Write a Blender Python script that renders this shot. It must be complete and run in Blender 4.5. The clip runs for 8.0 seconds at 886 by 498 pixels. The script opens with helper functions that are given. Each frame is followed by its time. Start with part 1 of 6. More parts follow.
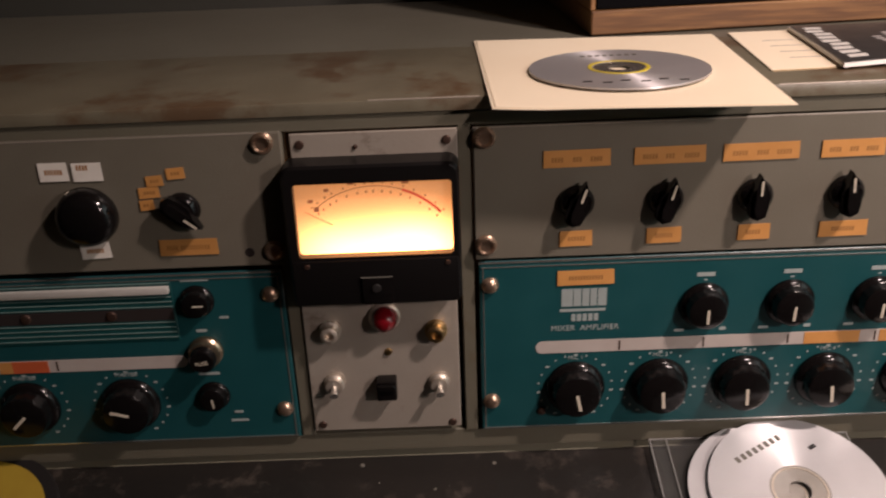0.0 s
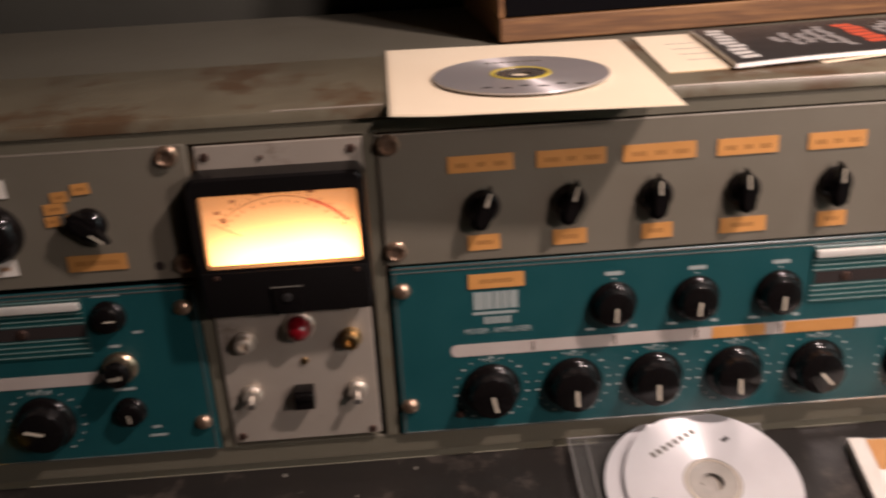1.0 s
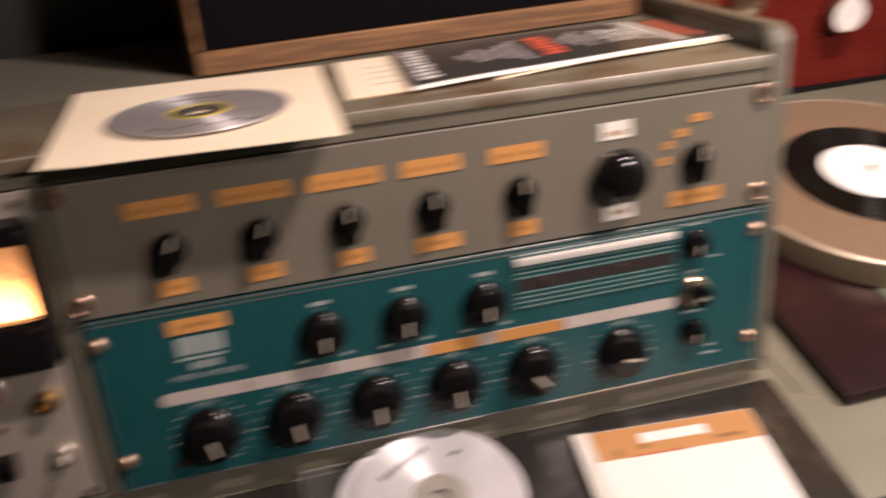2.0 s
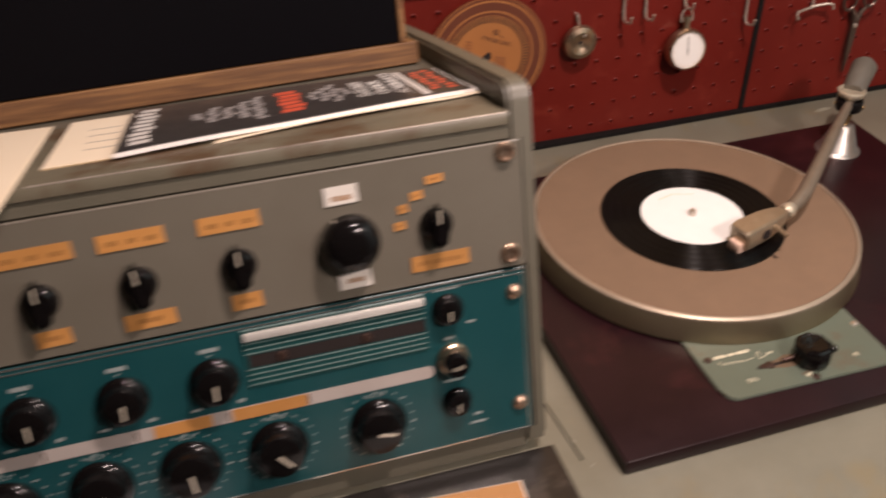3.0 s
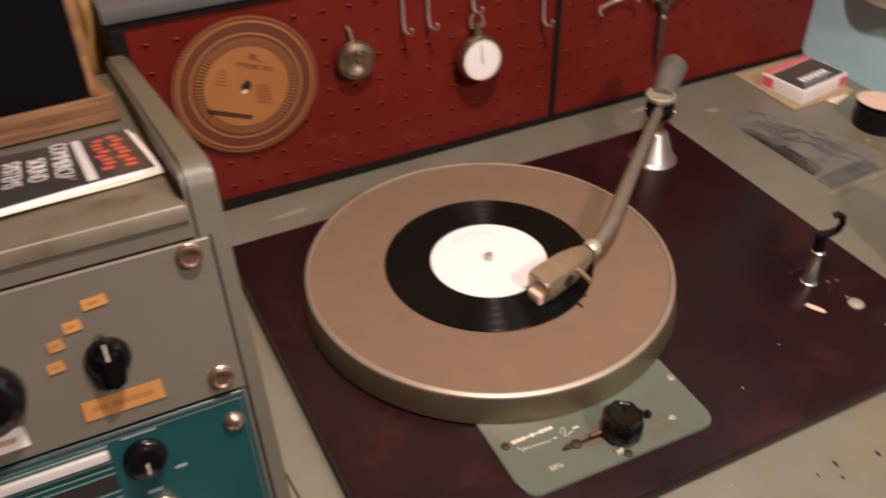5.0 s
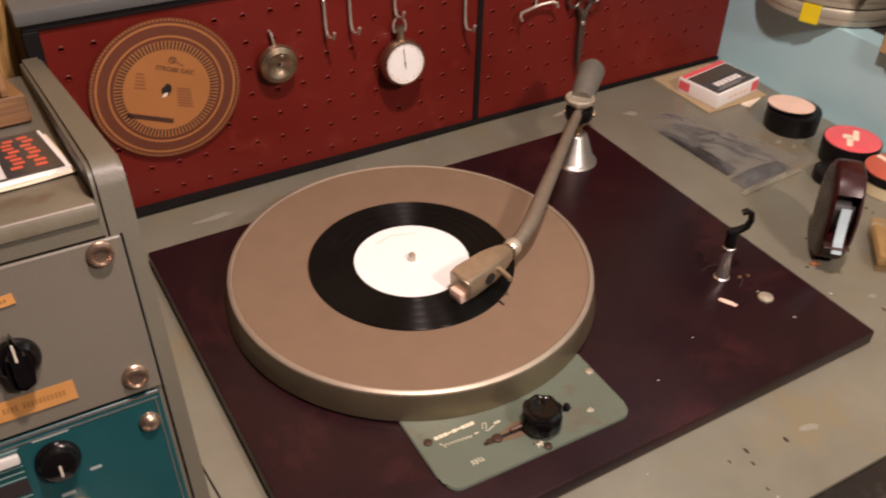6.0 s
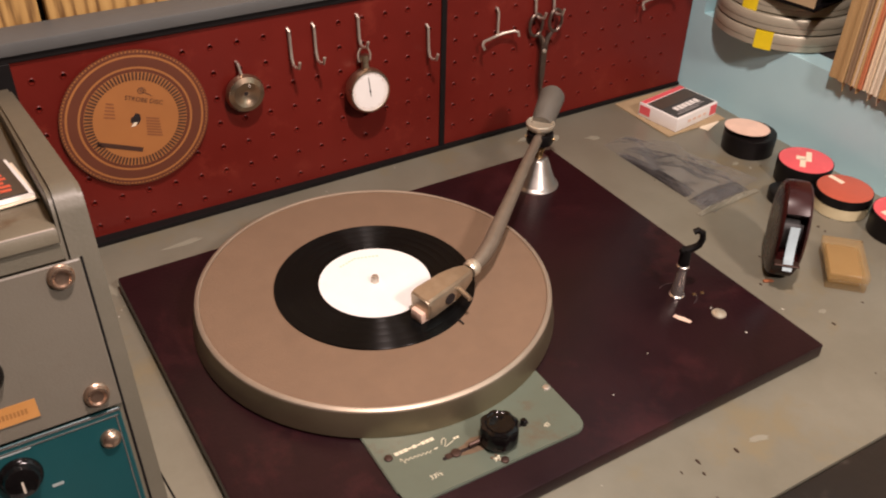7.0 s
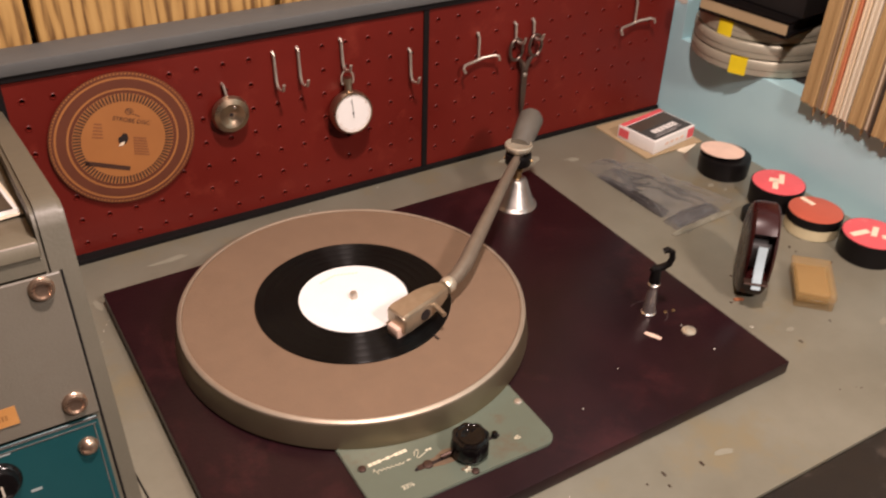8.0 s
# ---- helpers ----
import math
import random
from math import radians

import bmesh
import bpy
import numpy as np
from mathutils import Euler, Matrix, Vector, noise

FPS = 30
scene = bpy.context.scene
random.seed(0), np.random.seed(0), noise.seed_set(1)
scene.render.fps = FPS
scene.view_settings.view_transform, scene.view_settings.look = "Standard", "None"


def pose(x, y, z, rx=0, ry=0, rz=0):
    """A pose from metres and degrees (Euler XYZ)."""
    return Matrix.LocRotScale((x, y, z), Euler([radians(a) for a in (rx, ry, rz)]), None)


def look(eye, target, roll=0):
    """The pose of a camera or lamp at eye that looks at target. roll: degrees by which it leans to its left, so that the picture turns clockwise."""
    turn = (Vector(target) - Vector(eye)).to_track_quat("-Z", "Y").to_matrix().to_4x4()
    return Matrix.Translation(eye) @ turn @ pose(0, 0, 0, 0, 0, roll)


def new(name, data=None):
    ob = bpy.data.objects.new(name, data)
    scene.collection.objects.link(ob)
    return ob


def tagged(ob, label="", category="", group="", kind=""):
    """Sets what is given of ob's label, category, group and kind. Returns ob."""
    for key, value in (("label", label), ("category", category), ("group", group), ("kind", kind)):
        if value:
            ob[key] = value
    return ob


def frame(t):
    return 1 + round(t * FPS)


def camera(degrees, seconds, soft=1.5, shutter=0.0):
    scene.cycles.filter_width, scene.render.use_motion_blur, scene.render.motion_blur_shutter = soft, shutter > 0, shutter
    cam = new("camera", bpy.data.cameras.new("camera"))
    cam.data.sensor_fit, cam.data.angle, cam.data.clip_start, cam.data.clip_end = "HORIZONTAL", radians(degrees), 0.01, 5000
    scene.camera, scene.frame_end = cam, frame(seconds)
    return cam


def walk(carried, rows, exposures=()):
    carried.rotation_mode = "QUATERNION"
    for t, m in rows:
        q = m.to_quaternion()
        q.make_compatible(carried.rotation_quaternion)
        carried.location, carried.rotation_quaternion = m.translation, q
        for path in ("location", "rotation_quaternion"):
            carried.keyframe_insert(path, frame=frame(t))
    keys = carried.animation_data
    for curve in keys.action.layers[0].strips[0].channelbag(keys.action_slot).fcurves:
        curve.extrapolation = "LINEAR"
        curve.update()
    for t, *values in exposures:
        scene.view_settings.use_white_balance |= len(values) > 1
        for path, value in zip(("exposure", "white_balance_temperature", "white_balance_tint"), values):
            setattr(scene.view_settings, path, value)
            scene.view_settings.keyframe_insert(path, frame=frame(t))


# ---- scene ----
cam = camera(52.5, 8.0, soft=2.0, shutter=1.0)
PATH = [
    (0, (-0.008, 0.03, 1.276), (-0.016, 1.596, 0.032), -2.4),
    (0.5, (0.003, 0.027, 1.275), (0.022, 1.606, 0.047), -2.1),
    (1, (0.026, 0.021, 1.276), (0.102, 1.6, 0.05), -2.3),
    (1.5, (0.066, 0.018, 1.277), (0.27, 1.584, 0.05), -1.9),
    (2, (0.13, 0.018, 1.282), (0.524, 1.556, 0.066), -0.9),
    (2.2, (0.157, 0.019, 1.283), (0.647, 1.546, 0.088), 0.2),
    (3.3, (0.351, 0.03, 1.283), (0.792, 1.584, 0.103), -1.3),
    (3.5, (0.375, 0.039, 1.279), (0.835, 1.591, 0.104), -1.1),
    (4, (0.424, 0.055, 1.272), (0.92, 1.586, 0.085), -0.3),
    (4.5, (0.438, 0.083, 1.272), (0.99, 1.58, 0.066), -0.6),
    (5, (0.449, 0.13, 1.264), (1.122, 1.554, 0.032), -0.7),
    (5.2, (0.452, 0.134, 1.262), (1.157, 1.533, 0.019), -0.5),
    (6.3, (0.456, 0.105, 1.265), (1.275, 1.482, 0.069), 1.9),
    (6.5, (0.457, 0.1, 1.267), (1.281, 1.487, 0.086), 1.8),
    (7, (0.463, 0.087, 1.274), (1.308, 1.473, 0.106), 1.5),
    (7.5, (0.466, 0.076, 1.278), (1.312, 1.471, 0.121), 1.4),
    (8, (0.468, 0.061, 1.285), (1.332, 1.467, 0.155), 1.9),
]
walk(cam, [(t, look(eye, target, roll)) for t, eye, target, roll in PATH],
     exposures=((0.0, 0.04), (0.6, 0.12), (1.5, 0.30), (2.2, 0.10), (3.3, -0.22), (5.0, -0.15), (6.5, -0.07), (8.0, 0.02)))


# ---------------------------------------------------------------- world, lamp
world = bpy.data.worlds.new("room_air")
scene.world = world
world.use_nodes = True
world.node_tree.nodes["Background"].inputs["Color"].default_value = (1.0, 0.9, 0.8, 1)
world.node_tree.nodes["Background"].inputs["Strength"].default_value = 0.004

def shaded_lamp(name, place, aim, watts, size, cone):
    data = bpy.data.lights.new(name, "SPOT")
    data.energy, data.color, data.shadow_soft_size = watts, (1.0, 0.79, 0.73), size
    data.spot_size, data.spot_blend = radians(cone), 0.8
    new(name, data).matrix_world = look(place, aim)


shaded_lamp("desk_lamp", (0.68, 0.25, 1.97), (0.90, 0.57, 0.75), 71.0, 0.035, 150)
# unseen fill added in front to lift the panels and the right-hand corner
shaded_lamp("fill_lamp", (0.93, -0.45, 1.76), (1.14, 0.80, 0.98), 56.0, 0.07, 134)


# ---------------------------------------------------------------- materials
def mat(name, color, rough=0.5, metal=0.0, color2=None, scale=30.0, amount=0.5, bump=0.0, bump_scale=200.0,
        spots=None, spot_scale=12.0, spot_cut=0.62, stretch=(1, 1, 1), coat=0.0, vary=0.0, spec=0.5):
    m = bpy.data.materials.new(name)
    m.use_nodes = True
    nt = m.node_tree
    b = nt.nodes["Principled BSDF"]
    b.inputs["Roughness"].default_value = rough
    b.inputs["Metallic"].default_value = metal
    b.inputs["Specular IOR Level"].default_value = spec
    b.inputs["Coat Weight"].default_value = coat
    tc = nt.nodes.new("ShaderNodeTexCoord")
    mp = nt.nodes.new("ShaderNodeMapping")
    mp.inputs["Scale"].default_value = stretch
    nt.links.new(tc.outputs["Object"], mp.inputs["Vector"])
    c2 = color2 or tuple(c * 0.75 for c in color)
    n1 = nt.nodes.new("ShaderNodeTexNoise")
    n1.inputs["Scale"].default_value = scale
    n1.inputs["Detail"].default_value = 6
    n1.inputs["Roughness"].default_value = 0.65
    nt.links.new(mp.outputs[0], n1.inputs["Vector"])
    ramp = nt.nodes.new("ShaderNodeValToRGB")
    ramp.color_ramp.elements[0].position = 0.5 - 0.5 * amount
    ramp.color_ramp.elements[1].position = 0.5 + 0.3 * amount + 0.02
    ramp.color_ramp.elements[0].color = (*c2, 1)
    ramp.color_ramp.elements[1].color = (*color, 1)
    nt.links.new(n1.outputs["Fac"], ramp.inputs["Fac"])
    col = ramp.outputs["Color"]
    if spots:
        n2 = nt.nodes.new("ShaderNodeTexNoise")
        n2.inputs["Scale"].default_value = spot_scale
        n2.inputs["Detail"].default_value = 8
        n2.inputs["Roughness"].default_value = 0.7
        nt.links.new(mp.outputs[0], n2.inputs["Vector"])
        r2 = nt.nodes.new("ShaderNodeValToRGB")
        r2.color_ramp.elements[0].position = spot_cut
        r2.color_ramp.elements[1].position = min(1.0, spot_cut + 0.12)
        nt.links.new(n2.outputs["Fac"], r2.inputs["Fac"])
        mx = nt.nodes.new("ShaderNodeMix")
        mx.data_type = "RGBA"
        nt.links.new(r2.outputs["Color"], mx.inputs["Factor"])
        nt.links.new(col, mx.inputs["A"])
        mx.inputs["B"].default_value = (*spots, 1)
        col = mx.outputs["Result"]
    if vary:
        oi = nt.nodes.new("ShaderNodeObjectInfo")
        hs = nt.nodes.new("ShaderNodeHueSaturation")
        ma = nt.nodes.new("ShaderNodeMapRange")
        ma.inputs["To Min"].default_value = 1 - vary
        ma.inputs["To Max"].default_value = 1 + vary
        nt.links.new(oi.outputs["Random"], ma.inputs["Value"])
        nt.links.new(ma.outputs["Result"], hs.inputs["Value"])
        nt.links.new(col, hs.inputs["Color"])
        col = hs.outputs["Color"]
    nt.links.new(col, b.inputs["Base Color"])
    rr = nt.nodes.new("ShaderNodeMapRange")
    rr.inputs["To Min"].default_value = max(0.03, rough - 0.12)
    rr.inputs["To Max"].default_value = min(1.0, rough + 0.12)
    nt.links.new(n1.outputs["Fac"], rr.inputs["Value"])
    nt.links.new(rr.outputs["Result"], b.inputs["Roughness"])
    if bump:
        n3 = nt.nodes.new("ShaderNodeTexNoise")
        n3.inputs["Scale"].default_value = bump_scale
        n3.inputs["Detail"].default_value = 4
        nt.links.new(mp.outputs[0], n3.inputs["Vector"])
        bp = nt.nodes.new("ShaderNodeBump")
        bp.inputs["Strength"].default_value = bump
        bp.inputs["Distance"].default_value = 0.001
        nt.links.new(n3.outputs["Fac"], bp.inputs["Height"])
        nt.links.new(bp.outputs["Normal"], b.inputs["Normal"])
    return m


M = {}
M["case"] = mat("olive_grey_enamel", (0.116, 0.104, 0.076), 0.46, 0.0, (0.095, 0.090, 0.066), 25, 0.8, 0.15, 500,
                spots=(0.10, 0.075, 0.045), spot_scale=9, spot_cut=0.60)
M["panel"] = mat("grey_panel_paint", (0.142, 0.128, 0.100), 0.42, 0.0, (0.112, 0.099, 0.075), 11, 0.9, 0.12, 700, spots=(0.125, 0.108, 0.082), spot_scale=22, spot_cut=0.60)
M["teal"] = mat("teal_enamel", (0.0085, 0.060, 0.066), 0.36, 0.0, (0.0065, 0.047, 0.053), 30, 0.8, 0.08, 800)
M["teal_dark"] = mat("dark_teal", (0.006, 0.055, 0.056), 0.4, 0.0, None, 60, 0.6)
M["black"] = mat("black_bakelite", (0.004, 0.0035, 0.0035), 0.13, 0.0, (0.006, 0.005, 0.005), 60, 0.8, 0.05, 900, spec=0.28)
M["black_soft"] = mat("soft_black_moulding", (0.005, 0.0045, 0.0045), 0.34, 0.0, (0.006, 0.005, 0.005), 40, 0.8, 0.05, 900, spec=0.2)
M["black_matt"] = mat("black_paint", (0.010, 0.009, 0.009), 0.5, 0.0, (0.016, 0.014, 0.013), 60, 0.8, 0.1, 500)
M["steel"] = mat("nickel_steel", (0.66, 0.60, 0.52), 0.38, 0.8, (0.50, 0.43, 0.35), 120, 0.8, 0.1, 900)
M["brass"] = mat("worn_brass", (0.60, 0.42, 0.20), 0.32, 1.0, (0.36, 0.24, 0.12), 150, 0.8, 0.1, 900)
M["chrome"] = mat("bright_metal", (0.80, 0.77, 0.72), 0.22, 0.9, (0.65, 0.62, 0.58), 200, 0.6)
M["plate"] = mat("scuffed_metal_plate", (0.39, 0.345, 0.295), 0.4, 0.35, (0.31, 0.27, 0.225), 18, 0.9, 0.12, 500, spots=(0.18, 0.14, 0.11), spot_scale=24, spot_cut=0.56)
M["orange"] = mat("orange_tape", (0.50, 0.240, 0.072), 0.45, 0.0, (0.40, 0.182, 0.050), 80, 0.9, 0.1, 600, vary=0.10)
M["white_tape"] = mat("white_tape", (0.72, 0.68, 0.62), 0.5, 0.0, (0.60, 0.56, 0.50), 80, 0.9, 0.1, 600)
M["strip"] = mat("write_on_strip", (0.42, 0.375, 0.345), 0.5, 0.0, (0.34, 0.295, 0.265), 30, 0.9, spots=(0.36, 0.28, 0.24), spot_scale=60, spot_cut=0.6)
M["red_tape"] = mat("red_tape", (0.50, 0.10, 0.035), 0.5, 0.0, None, 80, 0.8)
M["ink"] = mat("faded_ink", (0.30, 0.135, 0.035), 0.7, 0.0, None, 200, 0.6)
M["print"] = mat("pale_print", (0.27, 0.31, 0.30), 0.55, 0.0, (0.24, 0.27, 0.26), 400, 0.9)
M["pointer"] = mat("ivory_line", (0.56, 0.50, 0.40), 0.5, 0.0, None, 300, 0.5)
M["red_jewel"] = mat("red_glass_jewel", (0.095, 0.003, 0.006), 0.14, 0.0, (0.15, 0.004, 0.008), 80, 0.5, coat=0.6)
M["bolt"] = mat("bronzed_bolt", (0.58, 0.42, 0.31), 0.30, 0.9, (0.30, 0.19, 0.13), 120, 0.8, 0.1, 900)
M["lid"] = mat("scuffed_olive_lid", (0.140, 0.126, 0.088), 0.40, 0.0, (0.088, 0.074, 0.050), 16, 0.8, 0.15, 400, spots=(0.080, 0.050, 0.028), spot_scale=13, spot_cut=0.49, stretch=(1.1, 1, 1.0))
M["rust"] = mat("dark_screw", (0.07, 0.04, 0.03), 0.5, 0.6, None, 200, 0.8)
M["desk"] = mat("grey_green_linoleum", (0.200, 0.192, 0.146), 0.36, 0.0, (0.132, 0.124, 0.090), 13, 0.8, 0.12, 250,
                spots=(0.185, 0.160, 0.100), spot_scale=10, spot_cut=0.53)
M["mat_black"] = mat("worn_black_vinyl", (0.011, 0.010, 0.009), 0.32, 0.0, (0.019, 0.016, 0.014), 18, 0.9, 0.35, 120,
                     spots=(0.046, 0.038, 0.032), spot_scale=38, spot_cut=0.53)
M["base"] = mat("maroon_plywood", (0.0205, 0.0058, 0.0076), 0.32, 0.0, (0.0066, 0.0026, 0.0038), 10, 0.7, 0.15, 300,
                spots=(0.034, 0.0090, 0.0105), spot_scale=9, spot_cut=0.55, spec=0.24)
M["platter"] = mat("aged_platter_metal", (0.36, 0.30, 0.20), 0.42, 0.92, (0.27, 0.22, 0.14), 14, 0.9, 0.10, 300)
M["mat"] = mat("brown_cork_mat", (0.196, 0.126, 0.077), 0.85, 0.0, (0.150, 0.096, 0.058), 45, 0.9, 0.4, 900)
M["vinyl"] = mat("record_vinyl", (0.0025, 0.0025, 0.0025), 0.24, 0.0, (0.0035, 0.0035, 0.0035), 50, 0.5)
vn = M["vinyl"].node_tree
vb = vn.nodes["Principled BSDF"]
tg = vn.nodes.new("ShaderNodeTangent")
tg.direction_type, tg.axis = "RADIAL", "Z"
vn.links.new(tg.outputs["Tangent"], vb.inputs["Tangent"])
for link in list(vn.links):
    if link.to_socket == vb.inputs["Roughness"]:
        vn.links.remove(link)
vb.inputs["Roughness"].default_value = 0.34
vb.inputs["Anisotropic"].default_value = 1.0
vb.inputs["Anisotropic Rotation"].default_value = 0.25
vb.inputs["Specular IOR Level"].default_value = 0.16
M["label_white"] = mat("white_record_label", (0.82, 0.82, 0.80), 0.7, 0.0, (0.78, 0.78, 0.76), 60, 0.6)
M["arm"] = mat("tarnished_arm_metal", (0.255, 0.21, 0.16), 0.50, 0.5, (0.165, 0.132, 0.098), 70, 0.9, 0.12, 600)
M["arm_bright"] = mat("worn_nickel_shell", (0.47, 0.385, 0.28), 0.38, 0.75, (0.31, 0.25, 0.175), 90, 0.9, 0.15, 400)
M["weight"] = mat("grey_rubber_weight", (0.13, 0.12, 0.10), 0.6, 0.1, None, 80, 0.8, 0.1, 400)
M["ctl"] = mat("sage_green_plate", (0.115, 0.142, 0.108), 0.36, 0.0, (0.088, 0.106, 0.080), 14, 0.9, 0.08, 500, spots=(0.105, 0.085, 0.058), spot_scale=24, spot_cut=0.60)
M["gold_print"] = mat("cream_print", (0.75, 0.70, 0.52), 0.5, 0.0, None, 200, 0.7)
M["peg"] = mat("oxblood_pegboard", (0.142, 0.0140, 0.0092), 0.40, 0.0, (0.090, 0.0080, 0.0056), 7, 0.7, 0.18, 350,
               spots=(0.170, 0.024, 0.015), spot_scale=16, spot_cut=0.56, spec=0.22)
# flat near-black that stands for the shade within holes and slots
M["hole"] = mat("hole_shade_black", (0.012, 0.006, 0.005), 0.9)
M["ledge"] = mat("slate_grey_paint", (0.095, 0.099, 0.096), 0.55, 0.0, (0.076, 0.078, 0.075), 20, 0.9, 0.1, 400)
M["seam"] = mat("black_strip", (0.008, 0.007, 0.007), 0.6, 0.0, None, 60, 0.6, spec=0.15)
M["blue"] = mat("pale_blue_wall_paint", (0.43, 0.68, 0.73), 0.52, 0.0, (0.38, 0.61, 0.66), 6, 0.9, 0.25, 90)
M["wall"] = mat("warm_plaster", (0.13, 0.105, 0.08), 0.8, 0.0, None, 4, 0.6, 0.1, 100)
M["floor"] = mat("dark_floor", (0.05, 0.04, 0.032), 0.6, 0.0, None, 6, 0.8)
M["paper"] = mat("cream_paper", (0.78, 0.68, 0.52), 0.75, 0.0, (0.72, 0.61, 0.45), 9, 0.9, 0.08, 300)
M["white"] = mat("white_paper", (0.82, 0.80, 0.76), 0.6, 0.0, (0.76, 0.73, 0.68), 30, 0.8)
M["cd"] = mat("silver_disc_print", (0.56, 0.54, 0.55), 0.40, 0.65, (0.52, 0.50, 0.51), 20, 0.5)
cn = M["cd"].node_tree
ct = cn.nodes.new("ShaderNodeTangent")
ct.direction_type, ct.axis = "RADIAL", "Z"
cn.links.new(ct.outputs["Tangent"], cn.nodes["Principled BSDF"].inputs["Tangent"])
cn.nodes["Principled BSDF"].inputs["Anisotropic"].default_value = 0.9
cn.nodes["Principled BSDF"].inputs["Anisotropic Rotation"].default_value = 0.25
M["cd_white"] = M["cd"].copy()
M["cd_white"].name = "white_silver_disc_print"
for el, c in zip([n for n in M["cd_white"].node_tree.nodes if n.type == "VALTORGB"][0].color_ramp.elements, ((0.60, 0.59, 0.60, 1), (0.67, 0.66, 0.67, 1))):
    el.color = c
M["cd_white"].node_tree.nodes["Principled BSDF"].inputs["Metallic"].default_value = 0.42
# lighter than the platter: holds the highlight of its top edge
M["rim"] = mat("rim_highlight_metal", (0.46, 0.38, 0.29), 0.42, 0.6, (0.36, 0.29, 0.22), 30, 0.8)
M["dark_hub"] = mat("dark_hub_plastic", (0.07, 0.065, 0.06), 0.25, 0.0, None, 40, 0.5)
M["cd_hub"] = mat("clear_hub_plastic", (0.30, 0.28, 0.25), 0.15, 0.0, None, 40, 0.5)
M["yellow"] = mat("yellow_band", (0.60, 0.48, 0.04), 0.4, 0.0, None, 40, 0.5)
M["mag"] = mat("black_glossy_cover", (0.030, 0.028, 0.028), 0.32, 0.0, (0.045, 0.042, 0.040), 30, 0.8)
M["mag_red"] = mat("red_cover_print", (0.62, 0.10, 0.05), 0.4, 0.0, None, 120, 0.7)
M["mag_white"] = mat("white_cover_print", (0.68, 0.66, 0.62), 0.4, 0.0, (0.50, 0.48, 0.45), 250, 0.8)
M["grey_print"] = mat("grey_cover_print", (0.32, 0.30, 0.29), 0.4, 0.0, None, 150, 0.8)
M["grille"] = mat("black_grille_cloth", (0.0016, 0.0014, 0.0024), 0.95, 0.0, None, 300, 0.6, 0.3, 900, spec=0.1)
M["disc"] = mat("tan_card_disc", (0.37, 0.145, 0.038), 0.6, 0.0, (0.27, 0.105, 0.031), 14, 0.9, 0.05, 300)
M["disc_band"] = mat("brown_ring_print", (0.118, 0.029, 0.009), 0.75, 0.0, (0.084, 0.020, 0.007), 40, 0.8)
M["disc_smudge"] = mat("rubbed_brown_print", (0.24, 0.090, 0.030), 0.6, 0.0, (0.17, 0.058, 0.020), 260, 0.9)
M["disc_brown"] = mat("brown_print", (0.130, 0.038, 0.014), 0.6, 0.0, None, 120, 0.7)
M["dark_print"] = mat("dark_brown_print", (0.055, 0.022, 0.012), 0.6, 0.0, None, 120, 0.6)
M["watch_face"] = mat("watch_face", (0.82, 0.80, 0.76), 0.25, 0.0, (0.76, 0.74, 0.70), 20, 0.5, coat=0.7)
M["pewter"] = mat("tarnished_nickel", (0.48, 0.37, 0.26), 0.30, 0.95, (0.38, 0.285, 0.195), 14, 0.9)
M["scissor_steel"] = mat("dull_dark_steel", (0.22, 0.17, 0.14), 0.34, 0.9, (0.13, 0.10, 0.085), 60, 0.9)
M["tin"] = mat("black_tin", (0.007, 0.006, 0.006), 0.35, 0.0, None, 60, 0.7, spec=0.2)
M["tin_red"] = mat("pink_red_lid", (0.74, 0.115, 0.130), 0.45, 0.0, (0.60, 0.085, 0.095), 45, 0.8, spots=(0.80, 0.30, 0.27), spot_scale=55, spot_cut=0.60)
M["tin_orange"] = mat("faded_red_lid", (0.50, 0.105, 0.060), 0.45, 0.0, None, 40, 0.8, spots=(0.30, 0.06, 0.03), spot_scale=60, spot_cut=0.6)
M["tin_pale"] = mat("salmon_card_lid", (0.84, 0.60, 0.47), 0.6, 0.0, None, 40, 0.7)
M["cream_tin"] = mat("cream_tin", (0.66, 0.58, 0.36), 0.5, 0.0, None, 40, 0.7)
M["brown_plastic"] = mat("maroon_plastic", (0.036, 0.007, 0.006), 0.28, 0.0, (0.018, 0.004, 0.004), 25, 0.9, spec=0.30)
# pale colour standing for highlights on clear plastic edges
M["edge_glint"] = mat("painted_edge_glint", (0.20, 0.195, 0.185), 0.12, 0.0, None, 60, 0.6)
M["rib"] = mat("thin_teal_rib", (0.15, 0.22, 0.205), 0.5, 0.0, (0.09, 0.14, 0.13), 200, 0.8)
M["bright_bar"] = mat("satin_metal_bar", (0.80, 0.77, 0.72), 0.45, 0.5, (0.70, 0.67, 0.62), 150, 0.7)
M["wadding"] = mat("dark_grey_wadding", (0.055, 0.055, 0.052), 0.6, 0.0, None, 60, 0.8, 0.2, 200)
M["chipped"] = mat("bare_plaster_chip", (0.62, 0.60, 0.52), 0.8, 0.0, None, 60, 0.7, 0.2, 200)
# near black: the shade inside the shelf recess is put into its colour
M["recess"] = mat("recess_shade_black", (0.016, 0.015, 0.014), 0.8, 0.0, None, 10, 0.7)
M["amber"] = mat("amber_packing", (0.38, 0.25, 0.105), 0.50, 0.0, (0.26, 0.155, 0.06), 60, 0.9)
M["photo_print"] = mat("dim_photo_print", (0.10, 0.075, 0.055), 0.45, 0.0, (0.03, 0.024, 0.02), 90, 0.9)
